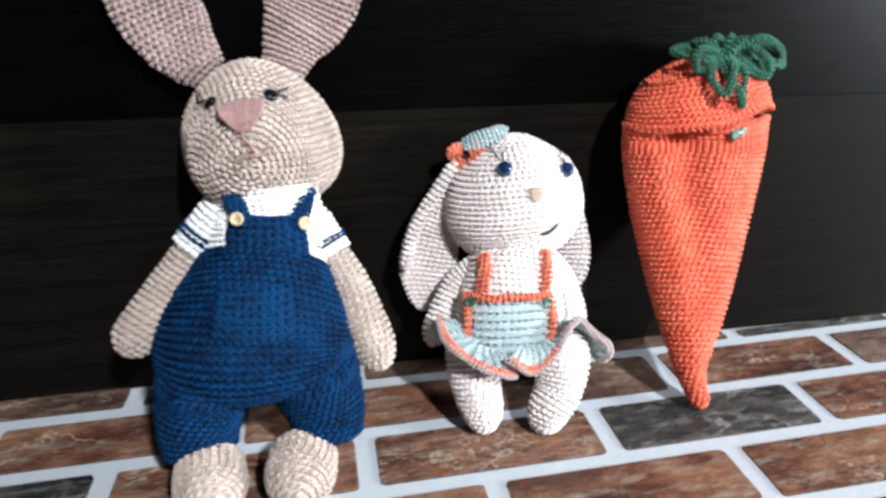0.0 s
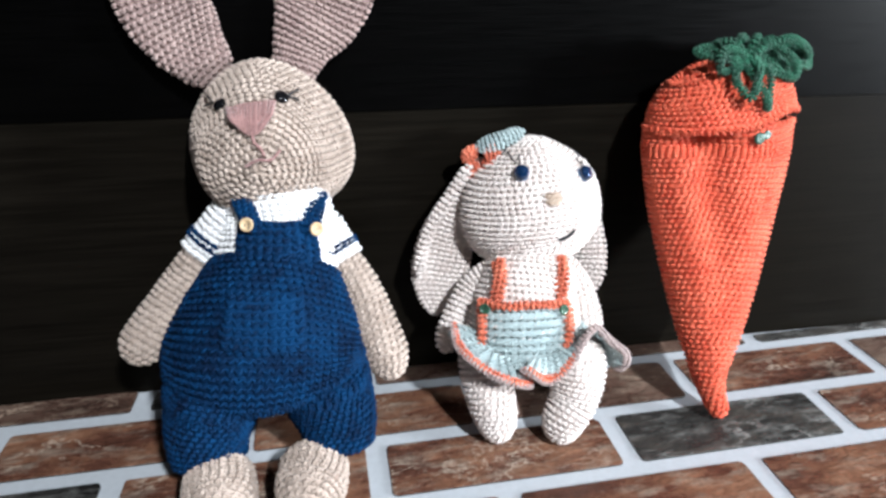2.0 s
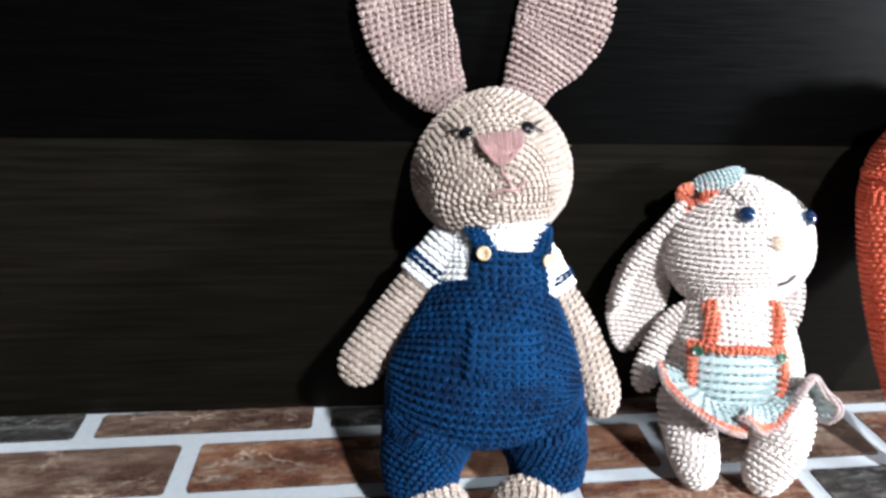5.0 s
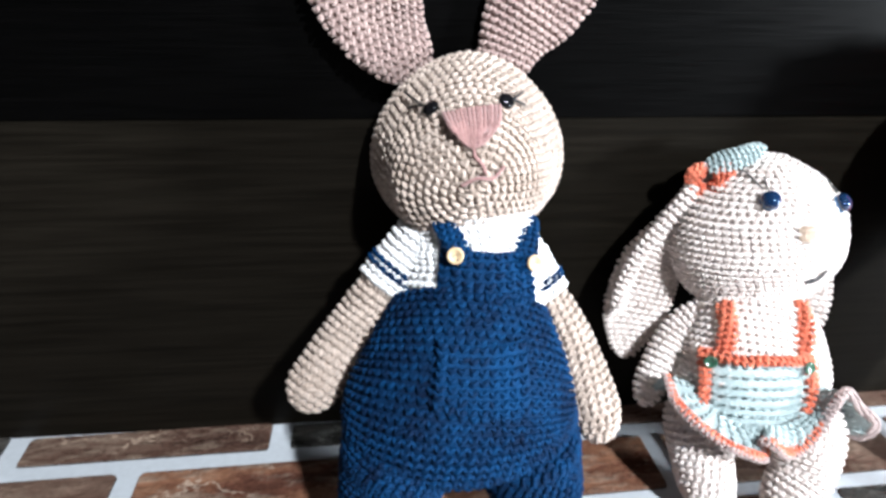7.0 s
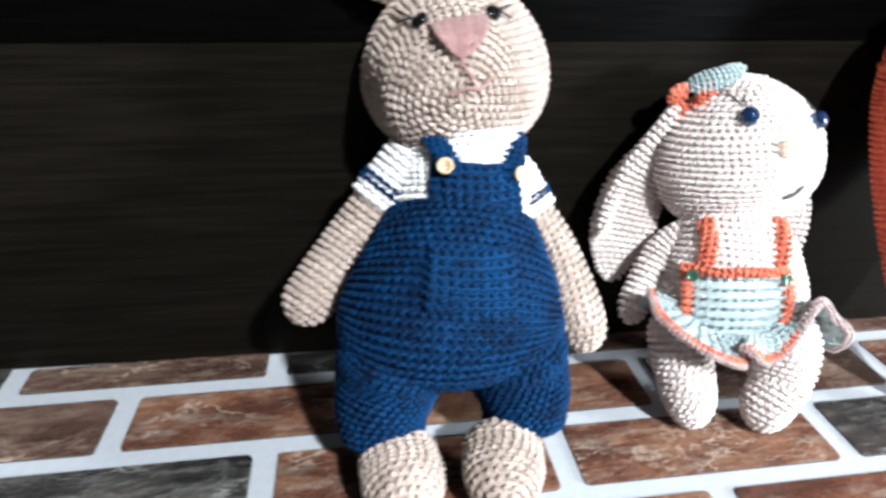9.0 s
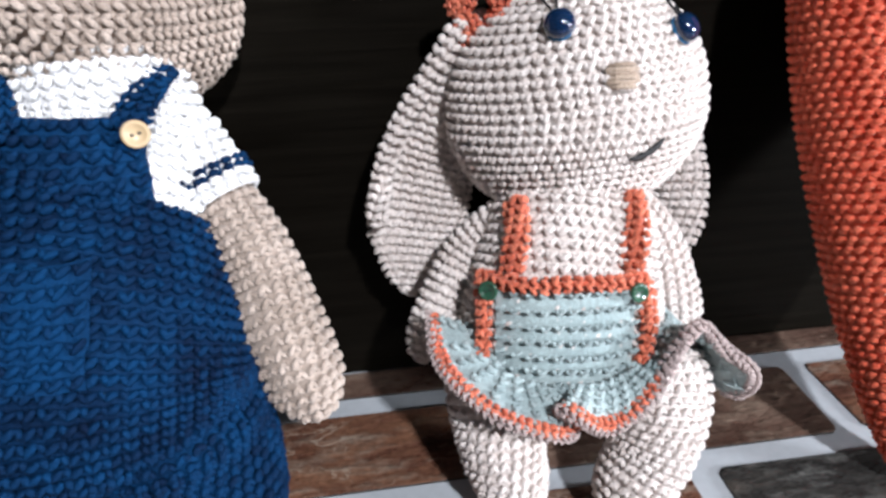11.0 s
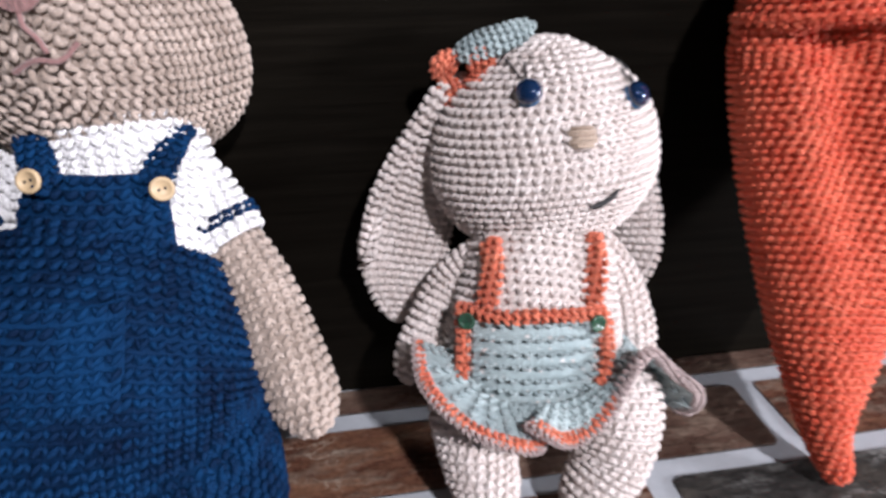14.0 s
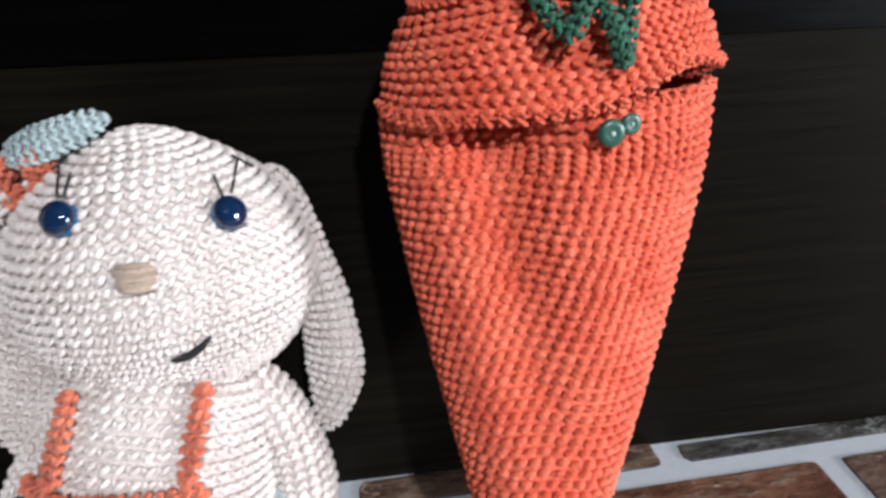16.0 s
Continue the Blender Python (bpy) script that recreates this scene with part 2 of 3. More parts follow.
LOBE_V, LOBE_F = lobe()
RNG = np.random.default_rng(5)


# legs of one stitch: slant in degrees, half length, half width, thickness, and its place in the stitch
VEE = ((47, 0.56, 0.27, 0.34, 0.13, 0.02, 0.06), (-38, 0.46, 0.24, 0.30, -0.22, 0.03, 0.0))
WAFFLE = ((80, 0.52, 0.30, 0.31, 0.06, 0.10, 0.05), (-66, 0.42, 0.22, 0.25, -0.16, -0.14, 0.0))


def stitches(knit, p, tu, tv, nrm, w, h, mat, lift=0.0, legs=VEE):
    """At each place one small V of yarn: a long slanted leg and a shorter one, meeting low down."""
    n = len(p)
    if not n:
        return
    w, h = np.broadcast_to(w, n)[:, None, None], np.broadcast_to(h, n)[:, None, None]
    for angle, long, wide, thick, du, dv, dn in legs:
        tilt = math.radians(angle) + RNG.normal(0, 0.10, (n, 1))
        size = RNG.normal(1, 0.07, (n, 1, 1))
        a = LOBE_V[None, :, 0:1] * wide * w * size
        b = LOBE_V[None, :, 1:2] * long * h
        c = LOBE_V[None, :, 2:3] * thick * w * size + dn * w
        ct, st = np.cos(tilt)[..., None], np.sin(tilt)[..., None]
        x, y = a * ct + b * st + du * w, -a * st + b * ct + dv * h
        jit = RNG.normal(0, 0.025, (n, 1, 3)) * w
        v = p[:, None] + x * tu[:, None] + y * tv[:, None] + (c + lift) * nrm[:, None] + jit
        f = LOBE_F[None] + (np.arange(n) * len(LOBE_V))[:, None, None]
        knit.add(v.reshape(-1, 3), f.reshape(-1, 4), mat)


def sheet(knit, pts, mat, closed=False):
    """A skin over a grid of points."""
    r, c = pts.shape[:2]
    i, j = np.meshgrid(np.arange(r - 1), np.arange(c if closed else c - 1), indexing="ij")
    k = (j + 1) % c
    q = np.stack([i * c + j, i * c + k, (i + 1) * c + k, (i + 1) * c + j], -1).reshape(-1, 4)
    knit.add(pts.reshape(-1, 3), q, mat)


def crochet(knit, blob, mat, w=0.0045, h=0.0042, span=(0.0, 1.0), arc=(0.0, 2 * math.pi), off=0.0, stripe=None, drift=0.14, legs=VEE):
    """Rows of stitches on a blob, or on a stretch of it, over a skin of the same yarn. stripe: row -> material."""
    fine = np.linspace(*span, 240)
    ring = np.linspace(*arc, 65)
    grid = blob.at(ring[None, :], fine[:, None])
    step = np.linalg.norm(np.diff(grid, axis=0), axis=-1)
    step = np.quantile(step, 0.8, axis=1)
    run = np.r_[0, np.cumsum(step)]
    rows = max(1, round(run[-1] / h))
    whole = abs(arc[1] - arc[0]) > 6.2
    hh = run[-1] / rows
    for k in range(rows):
        s = np.interp((k + 0.5) * hh, run, fine)
        line = blob.at(ring, s)
        around = np.r_[0, np.cumsum(np.linalg.norm(np.diff(line, axis=0), axis=-1))]
        n = max(4 if whole else 1, round(around[-1] / w))
        th = np.interp((np.arange(n) + (0.5 + (drift * k) % 1 if whole else 0.5)) % n / n * around[-1], around, ring)
        p, tu, tv, nrm = blob.skin(th, np.full(n, s))
        lo, hi = np.interp((k * hh, (k + 1) * hh), run, fine)
        tall = np.clip(np.linalg.norm(blob.at(th, np.full(n, hi)) - blob.at(th, np.full(n, lo)), axis=-1), 0.65 * hh, 1.3 * hh)
        stitches(knit, p + nrm * off, tu, tv, nrm, around[-1] / n, tall, stripe(k, rows) if stripe else mat, legs=legs)
    for end, here in ((0.0, span[0] < 0.001), (1.0, span[1] > 0.999)):
        if here and whole and blob.cap[int(end)]:
            tip, inner = blob.at(0.0, end), blob.at(np.linspace(0, 2 * np.pi, 9)[:8], abs(end - 0.02)).mean(0)
            ball(knit, tip + (inner - tip) * 0.3, unit(tip - inner), w * 0.62, 0.55, stripe(0, rows) if stripe else mat)
    ss, tt = np.meshgrid(np.linspace(*span, 40), np.linspace(*arc, 41), indexing="ij")
    p, _, _, nrm = blob.skin(tt, np.clip(ss, 1e-3, 1 - 1e-3))
    sheet(knit, p + nrm * (off - 0.0009), mat)


def panel(knit, blob, corners, rows, cols, off, mat):
    """A flat crocheted piece laid on a blob's front: corners as x, z of top left, top right, bottom left, bottom right."""
    tl, tr, bl, br = (np.array(c) for c in corners)
    g = np.array([[blob.front(*((tl * (1 - c) + tr * c) * (1 - r) + (bl * (1 - c) + br * c) * r), off) for c in np.linspace(0, 1, 2 * cols + 1)] for r in np.linspace(0, 1, 2 * rows + 1)])
    p, nrm = g[:, :, 0], g[:, :, 1]
    for _ in range(3):
        p[1:-1, 1:-1] = (p[:-2, 1:-1] + p[2:, 1:-1] + p[1:-1, :-2] + p[1:-1, 2:]) / 4
    tu = unit(np.gradient(p, axis=1))
    tv = unit(-np.gradient(p, axis=0))
    nrm = unit(np.cross(tu, tv))
    sheet(knit, p - nrm * 0.0005, mat)
    sheet(knit, p - nrm * 0.0018, mat)
    w = np.linalg.norm(p[rows, 0] - p[rows, -1]) / cols
    hh = np.linalg.norm(p[0, cols] - p[-1, cols]) / rows
    for r in range(1, 2 * rows, 2):
        c = np.arange(1, 2 * cols, 2)
        stitches(knit, p[r, c], tu[r, c], tv[r, c], nrm[r, c], w, hh, mat)


def cord(knit, keys, r, mat, w=0.0034, h=0.0036):
    """A crocheted cord along points."""
    k = [(*q, r, r) for q in keys]
    crochet(knit, Blob(k, (0.3, 0.9, 0.3), (0.06, 0.06)), mat, w, h)


def tube(knit, keys, r, mat, round_=6, steps=24, taper=False):
    t = np.linspace(0, 1, steps)
    c = spline(keys, t)
    ax = unit(np.gradient(c, axis=0))
    u = unit(np.cross(ax, (0.31, 0.2, 0.93)))
    w = np.cross(ax, u)
    a = np.linspace(0, 2 * np.pi, round_, endpoint=False)
    rr = r * (np.sqrt(np.clip(1 - (2 * t - 1) ** 2, 0.02, 1)) if taper else np.ones(steps))
    pts = c[:, None] + rr[:, None, None] * (u[:, None] * np.cos(a)[None, :, None] + w[:, None] * np.sin(a)[None, :, None])
    sheet(knit, pts, mat, True)


def lathe(knit, place, axis, profile, mat, round_=28, side=(1, 0, 0.1)):
    """A turned shape: profile of radius and height along axis."""
    ax = unit(np.asarray(axis, float))
    u = unit(np.cross(ax, np.cross(np.asarray(side, float), ax)))
    w = np.cross(ax, u)
    a = np.linspace(0, 2 * np.pi, round_, endpoint=False)
    pts = np.array([[np.asarray(place) + ax * hgt + r * (u * math.cos(b) + w * math.sin(b)) for b in a] for r, hgt in profile])
    sheet(knit, pts, mat, True)


def ball(knit, place, axis, r, flat, mat):
    lathe(knit, place, axis, [(r * math.cos(a), r * flat * math.sin(a)) for a in np.linspace(-1.57, 1.57, 14)], mat)


def button(parent, place, axis, r, mat, hole_mat, label):
    k = Knit()
    lathe(k, place, axis, [(0.0001, 0), (r, 0), (r * 1.04, r * 0.22), (r * 0.94, r * 0.42), (r * 0.74, r * 0.40), (r * 0.64, r * 0.27), (0.0001, r * 0.25)], mat)
    ob = part("button", k, parent, label)
    ax = unit(np.asarray(axis, float))
    u = unit(np.cross(ax, np.cross((1, 0, 0.25), ax)))
    for sign in (-1, 1):
        k = Knit()
        lathe(k, np.asarray(place) + ax * r * 0.262 + u * sign * r * 0.26, ax, [(0.0001, 0.00005), (r * 0.13, 0.00005), (r * 0.15, -0.0002)], hole_mat, 10)
        part("thread_hole", k, ob, "dark thread hole")
    return ob


# ---- the setting ----
def box_mesh(name, lo, hi, mat, bevel=0.0):
    bm = bmesh.new()
    bmesh.ops.create_cube(bm, size=1.0)
    lo, hi = Vector(lo), Vector(hi)
    for v in bm.verts:
        v.co = Vector([(lo[i] + hi[i]) / 2 + v.co[i] * (hi[i] - lo[i]) for i in range(3)])
    if bevel:
        bmesh.ops.bevel(bm, geom=list(bm.edges), offset=bevel, segments=2, affect="EDGES")
    me = bpy.data.meshes.new(name)
    bm.to_mesh(me)
    bm.free()
    me.materials.append(mat)
    return me


WALL_TURN = pose(0, 0.0878, 0, 0, 0, -2.45)
FLOOR_TURN = pose(0, 0.0027, 0, 0, 0, -1.25)
lower = tagged(new("wall_lower_board", box_mesh("wall_lower_board", (-1.62, 0, -0.80), (2.62, 0.018, 0.1985), LOWER_BOARD, 0.0006)), "dark brown wood-grain board behind the toys", "wall", kind="structure")
lower.matrix_world = WALL_TURN
upper = tagged(new("wall_upper_board", box_mesh("wall_upper_board", (-1.62, 0.0006, 0.1987), (2.62, 0.0186, 1.82), UPPER_BOARD, 0.0006)), "nearly black wood-grain board above the lower one", "wall", kind="structure")
upper.matrix_world = WALL_TURN
floor_ob = tagged(new("floor", box_mesh("floor", (-1.12, -0.62, -0.05), (1.25, 0.12, -0.0012), MORTAR)), "table top covered with brick-pattern sheet, white joints", "table top", kind="structure")
floor_ob.matrix_world = FLOOR_TURN
tagged(new("table_side", box_mesh("table_side", (-1.10, -0.60, -0.80), (1.23, 0.06, -0.0505), LOWER_BOARD)), "plain dark closed base under the table top", "table base", kind="structure")
tagged(new("wall_back", box_mesh("wall_back", (-1.6, -2.3, -0.8), (2.6, -2.2, 1.8), ROOM_PAINT)), "plain dim room wall", "wall", kind="structure")
tagged(new("wall_left", box_mesh("wall_left", (-1.7, -2.3, -0.8), (-1.6, 0.2, 1.8), ROOM_PAINT)), "plain dim room wall", "wall", kind="structure")
tagged(new("wall_right", box_mesh("wall_right", (2.6, -2.3, -0.8), (2.7, 0.2, 1.8), ROOM_PAINT)), "plain dim room wall", "wall", kind="structure")
tagged(new("ground", box_mesh("ground", (-1.7, -2.3, -0.9), (2.7, 0.2, -0.8), ROOM_PAINT)), "plain dim room floor", "floor", kind="structure")
tagged(new("ceiling", box_mesh("ceiling", (-1.7, -2.3, 1.8), (2.7, 0.2, 1.9), ROOM_PAINT)), "plain dim ceiling", "ceiling", kind="structure")


def settle(obs, base, size, lean, turn, move=(0, 0)):
    """Sets the things of one toy down together: size, lean to the front and turn sideways about its base."""
    b = Vector(base)
    m = Matrix.Translation(b + Vector((*move, 0))) @ pose(0, 0, 0, lean, turn, 0) @ Matrix.Scale(size, 4) @ Matrix.Translation(-b)
    for ob in obs:
        ob.matrix_basis = m @ ob.matrix_basis


# ---- beige rabbit in blue dungarees ----
def rabbit_head_warp(p):
    d = (p[..., 2] - 0.192) / 0.043
    q = p.copy()
    q[..., 0] = -0.0928 + (p[..., 0] + 0.092) * (1 - 0.20 * np.clip(d + 0.15, -1.2, 1.2))
    q[..., 2] -= 0.0035 * np.clip(-d, 0, 1.2)
    return q


R_HEAD = Blob([(-0.0959, 0.0233, 0.1804, 0.0221, 0.0213), (-0.0951, 0.0418, 0.1823, 0.0335, 0.0334), (-0.0926, 0.0592, 0.1841, 0.0416, 0.0417), (-0.0900, 0.0762, 0.1859, 0.0478, 0.0449), (-0.0888, 0.0895, 0.1879, 0.0469, 0.0414)],
              (1, 0, 0), (0.22, 0.35), rabbit_head_warp)
R_TORSO = Blob([(-0.100, 0.010, 0.030, 0.048, 0.034), (-0.098, 0.016, 0.080, 0.044, 0.034), (-0.093, 0.034, 0.115, 0.0345, 0.031), (-0.090, 0.047, 0.140, 0.0300, 0.027), (-0.090, 0.054, 0.165, 0.024, 0.022)], (1, 0, 0), (0.1, 0.1))
R_ARM_L = Blob([(-0.1089, 0.0523, 0.1501, 0.0115, 0.0120), (-0.1279, 0.0460, 0.1288, 0.0115, 0.0124), (-0.1475, 0.0375, 0.1069, 0.0115, 0.0126), (-0.1645, 0.0262, 0.0886, 0.0115, 0.0127), (-0.1785, 0.0163, 0.0736, 0.0110, 0.0122)], (0, 1, 0), (0.1, 0.17))
R_ARM_R = Blob([(-0.0720, 0.0470, 0.1425, 0.0114, 0.0117), (-0.0609, 0.0386, 0.1216, 0.0114, 0.0122), (-0.0475, 0.0251, 0.1020, 0.0115, 0.0126), (-0.0382, 0.0092, 0.0801, 0.0115, 0.0128), (-0.0298, -0.0053, 0.0575, 0.0110, 0.0122)], (0, 1, 0), (0.1, 0.17))
R_FOOT_L = Blob([(-0.134, -0.020, 0.026, 0.017, 0.017), (-0.131, -0.040, 0.0205, 0.0185, 0.0185), (-0.129, -0.064, 0.0195, 0.0175, 0.0180)], (1, 0, 0), (0.3, 0.45))
R_FOOT_R = Blob([(-0.078, -0.020, 0.026, 0.017, 0.017), (-0.082, -0.040, 0.0205, 0.0185, 0.0185), (-0.086, -0.064, 0.0195, 0.0175, 0.0180)], (1, 0, 0), (0.3, 0.45))


def ear_hollow(keys):
    """Pushes the middle of an ear back, so that its rim stands forward."""
    c = np.array([q[:3] for q in keys])

    def warp(p):
        d = np.linalg.norm(p[..., None, :] - c, axis=-1)
        mid = np.min(d, -1)
        q = p.copy()
        q[..., 1] += np.clip(0.004 - 0.22 * mid, -0.002, 0.004)
        return q
    return warp


EAR_L = [(-0.1137, 0.0780, 0.2152, 0.0088, 0.0050), (-0.1325, 0.0830, 0.2392, 0.0205, 0.0050), (-0.1440, 0.0865, 0.2652, 0.0240, 0.0050), (-0.1480, 0.0885, 0.2912, 0.0205, 0.0050), (-0.1480, 0.0885, 0.3192, 0.0140, 0.0050)]
EAR_R = [(-0.0773, 0.0780, 0.2140, 0.0085, 0.0051), (-0.0696, 0.0830, 0.2340, 0.0160, 0.0054), (-0.0567, 0.0865, 0.2580, 0.0255, 0.0055), (-0.0490, 0.0885, 0.2840, 0.0255, 0.0055), (-0.0442, 0.0885, 0.3120, 0.0147, 0.0055)]
k = Knit()
crochet(k, R_HEAD, BEIGE, 0.0041, 0.0039)
for b in (R_ARM_L, R_ARM_R):
    crochet(k, b, BEIGE, 0.0042, 0.0040, span=(0.16, 1.0))
for b in (R_FOOT_L, R_FOOT_R):
    crochet(k, b, BEIGE)
for keys in (EAR_L, EAR_R):
    crochet(k, Blob(keys, (1, 0, 0.2), (0.1, 0.4), ear_hollow(keys)), MAUVE, 0.0041, 0.0039)
crochet(k, R_TORSO, WHITE, span=(0.9, 1.0))
# face: nose of pink floss, closed eyes, lashes, mouth
nose_low, _ = R_HEAD.front(-0.0977, 0.1985, 0.002)
for i in range(15):
    f = i / 14
    top, _ = R_HEAD.front(-0.1085 + 0.0220 * f, 0.2098 + 0.0030 * f + 0.0012 * math.sin(f * 3.14), 0.0018)
    low = nose_low + np.array([0.013 * (f - 0.5), 0.001 * abs(2 * f - 1), 0.0050 * abs(2 * f - 1) ** 2])
    tube(k, [top, (top + low) / 2 + np.array([0.002 * (f - 0.5), -0.0034, 0]), low], 0.0012, PINK, 6, 8)
mouth = [R_HEAD.front(x, z, 0.0016)[0] for x, z in ((-0.0977, 0.1985), (-0.0972, 0.1955), (-0.0945, 0.1915), (-0.0925, 0.1885))]
tube(k, mouth, 0.0009, PINK, 6, 12)
mouth = [R_HEAD.front(x, z, 0.0016)[0] for x, z in ((-0.1023, 0.1832), (-0.0965, 0.1830), (-0.0900, 0.1862), (-0.0851, 0.1905))]
tube(k, mouth, 0.0009, PINK, 6, 12)
for ex, ez, side in ((-0.1131, 0.2105, -1), (-0.0825, 0.2144, 1)):
    c, nrm = R_HEAD.front(ex, ez, 0.0016)
    ball(k, c, nrm, 0.0039, 0.55, BLACK_BEAD)
    for dx, dz in ((0.0082, 0.0020), (0.0082, -0.0024)):
        a, _ = R_HEAD.front(ex + side * 0.0025, ez - 0.0005, 0.0030)
        b, _ = R_HEAD.front(ex + side * dx, ez - 0.0008 + dz, 0.0030)
        tube(k, [a, (a + b) / 2, b], 0.0006, BLACK, 5, 8)
rabbit = part("toy_rabbit", k)
tagged(rabbit, "beige crocheted toy rabbit with tall mauve ears and closed eyes", "stuffed toy")

# its white shirt
shirt = thing("shirt", (-0.092, 0.045, 0.12), "white crocheted toddler-style shirt with blue sleeve bands", "toy shirt")
k = Knit()
SHIRT = Blob([(q[0], q[1], q[2], q[3] + 0.0015, q[4] + 0.0015) for q in R_TORSO.keys], (1, 0, 0), (0.1, 0.0))
crochet(k, SHIRT, WHITE, span=(0.52, 0.985))
part("shirt_body", k, shirt)
for arm in (R_ARM_L, R_ARM_R):
    k = Knit()
    sleeve = Blob([(q[0], q[1], q[2], q[3] + 0.0025, q[4] + 0.0025) for q in arm.keys], (0, 1, 0), (0.1, 0.0))
    crochet(k, sleeve, WHITE, span=(0.0, 0.335))
    cuff = part("sleeve", k, shirt, "short white sleeve")
    k = Knit()
    crochet(k, sleeve, BLUE, 0.0046, 0.0032, span=(0.222, 0.278), off=0.0011)
    part("sleeve_band", k, cuff, "zigzag blue band")

# its blue dungarees
dungarees = thing("dungarees", (-0.100, 0.030, 0.01), "dark blue crocheted dungarees with patch pocket", "toy trousers")
TROUSERS = Blob([(-0.1014, 0.003, 0.0650, 0.050, 0.030), (-0.1018, 0.001, 0.0730, 0.0540, 0.036), (-0.1016, 0.001, 0.0830, 0.0540, 0.038), (-0.0985, 0.0115, 0.0980, 0.0482, 0.0368), (-0.094, 0.031, 0.117, 0.0365, 0.032)], (1, 0, 0), (0.24, 0.0))
k = Knit()
crochet(k, TROUSERS, BLUE)
part("trouser_body", k, dungarees)
for sign in (-1, 1):
    k = Knit()
    crochet(k, Blob([(-0.1018 + sign * d, y, z, r, q) for d, y, z, r, q in ((0.0260, -0.001, 0.082, 0.0275, 0.0350), (0.0308, -0.004, 0.0590, 0.0258, 0.0320), (0.0360, -0.011, 0.0390, 0.0220, 0.0265), (0.0360, -0.018, 0.0215, 0.0188, 0.0195))], (1, 0, 0), (0.3, 0.08)), BLUE)
    part("trouser_leg", k, dungarees)
k = Knit()
panel(k, SHIRT, ((-0.1085, 0.1525), (-0.0710, 0.1495), (-0.1138, 0.1270), (-0.0690, 0.1250)), 7, 9, 0.0034, BLUE)
part("bib", k, dungarees)
k = Knit()
panel(k, TROUSERS, ((-0.1151, 0.1255), (-0.0790, 0.1240), (-0.1195, 0.1050), (-0.0805, 0.1005)), 7, 9, 0.0030, BLUE)
part("pocket", k, dungarees)
for keys, bx, bz in ((((-0.1020, 0.0150, 0.1490), (-0.1050, 0.0225, 0.1565), (-0.1080, 0.0325, 0.1610), (-0.1100, 0.0450, 0.1620)), -0.1030, 0.1482),
                     (((-0.0730, 0.0160, 0.1440), (-0.0712, 0.0225, 0.1505), (-0.0685, 0.0320, 0.1555), (-0.0660, 0.0450, 0.1580)), -0.0730, 0.1440)):
    k = Knit()
    keys = [(*q, 0.0047, 0.0020) for q in keys]
    crochet(k, Blob(keys, (1, 0, 0), (0.1, 0.1)), BLUE, 0.0032, 0.0034)
    part("strap", k, dungarees)
    p, nrm = SHIRT.front(bx, bz, 0.0078)
    button(dungarees, p, unit(nrm + np.array((0.0, -0.8, 0.0))), 0.0037, WOOD_BUTTON, BLACK, "pale wooden two-hole button")


settle((rabbit, shirt, dungarees), (-0.1, -0.02, 0), 1.0187, 1.12, 0.56, (0, 0.0029))


# ---- small cream rabbit in an apron ----
def small_head_warp(p):
    d = (p[..., 2] - 0.140) / 0.044
    q = p.copy()
    q[..., 0] = 0.0704 + (p[..., 0] - 0.0704) * (1 - 0.13 * np.clip(d, -1.2, 1.2))
    return q


W2, H2 = 0.0042, 0.0040
B_HEAD = Blob([(0.0721, 0.0456, 0.0990, 0.0455, 0.0313), (0.0701, 0.0507, 0.1224, 0.0456, 0.0357), (0.0686, 0.0542, 0.1439, 0.0472, 0.0362), (0.0667, 0.0573, 0.1660, 0.0440, 0.0335), (0.0652, 0.0601, 0.1853, 0.0322, 0.0270)], (1, 0, 0), (0.42, 0.45), small_head_warp)
B_BODY = Blob([(0.057, 0.020, 0.038, 0.036, 0.030), (0.058, 0.021, 0.062, 0.038, 0.031), (0.061, 0.027, 0.084, 0.034, 0.027), (0.067, 0.042, 0.112, 0.026, 0.021)], (1, 0, 0), (0.25, 0.1))
B_ARM_L = Blob([(0.044, 0.042, 0.103, 0.007, 0.007), (0.0272, 0.042, 0.088, 0.0082, 0.0082), (0.0138, 0.034, 0.068, 0.0084, 0.0084), (0.0045, 0.025, 0.050, 0.0088, 0.0088)], (0, 1, 0), (0.1, 0.25))
B_ARM_R = Blob([(0.0870, 0.0420, 0.1030, 0.0080, 0.0090), (0.0980, 0.0360, 0.0880, 0.0100, 0.0100), (0.1050, 0.0270, 0.0680, 0.0100, 0.0100), (0.1060, 0.0180, 0.0500, 0.0095, 0.0095)], (0, 1, 0), (0.1, 0.25))
B_LEG_L = Blob([(0.0315, 0.0204, 0.0620, 0.0170, 0.0165), (0.0290, 0.0069, 0.0460, 0.0163, 0.0164), (0.0307, -0.0029, 0.0290, 0.0148, 0.0156), (0.0331, -0.0085, 0.0165, 0.0135, 0.0149), (0.0341, -0.0132, 0.0022, 0.0132, 0.0151)], (1, 0, 0), (0.2, 0.35))
B_LEG_R = Blob([(0.0896, 0.0132, 0.0620, 0.0177, 0.0168), (0.0893, -0.0036, 0.0460, 0.0173, 0.0169), (0.0844, -0.0128, 0.0290, 0.0145, 0.0152), (0.0763, -0.0176, 0.0165, 0.0132, 0.0145), (0.0719, -0.0198, 0.0022, 0.0140, 0.0155)], (1, 0, 0), (0.2, 0.35))


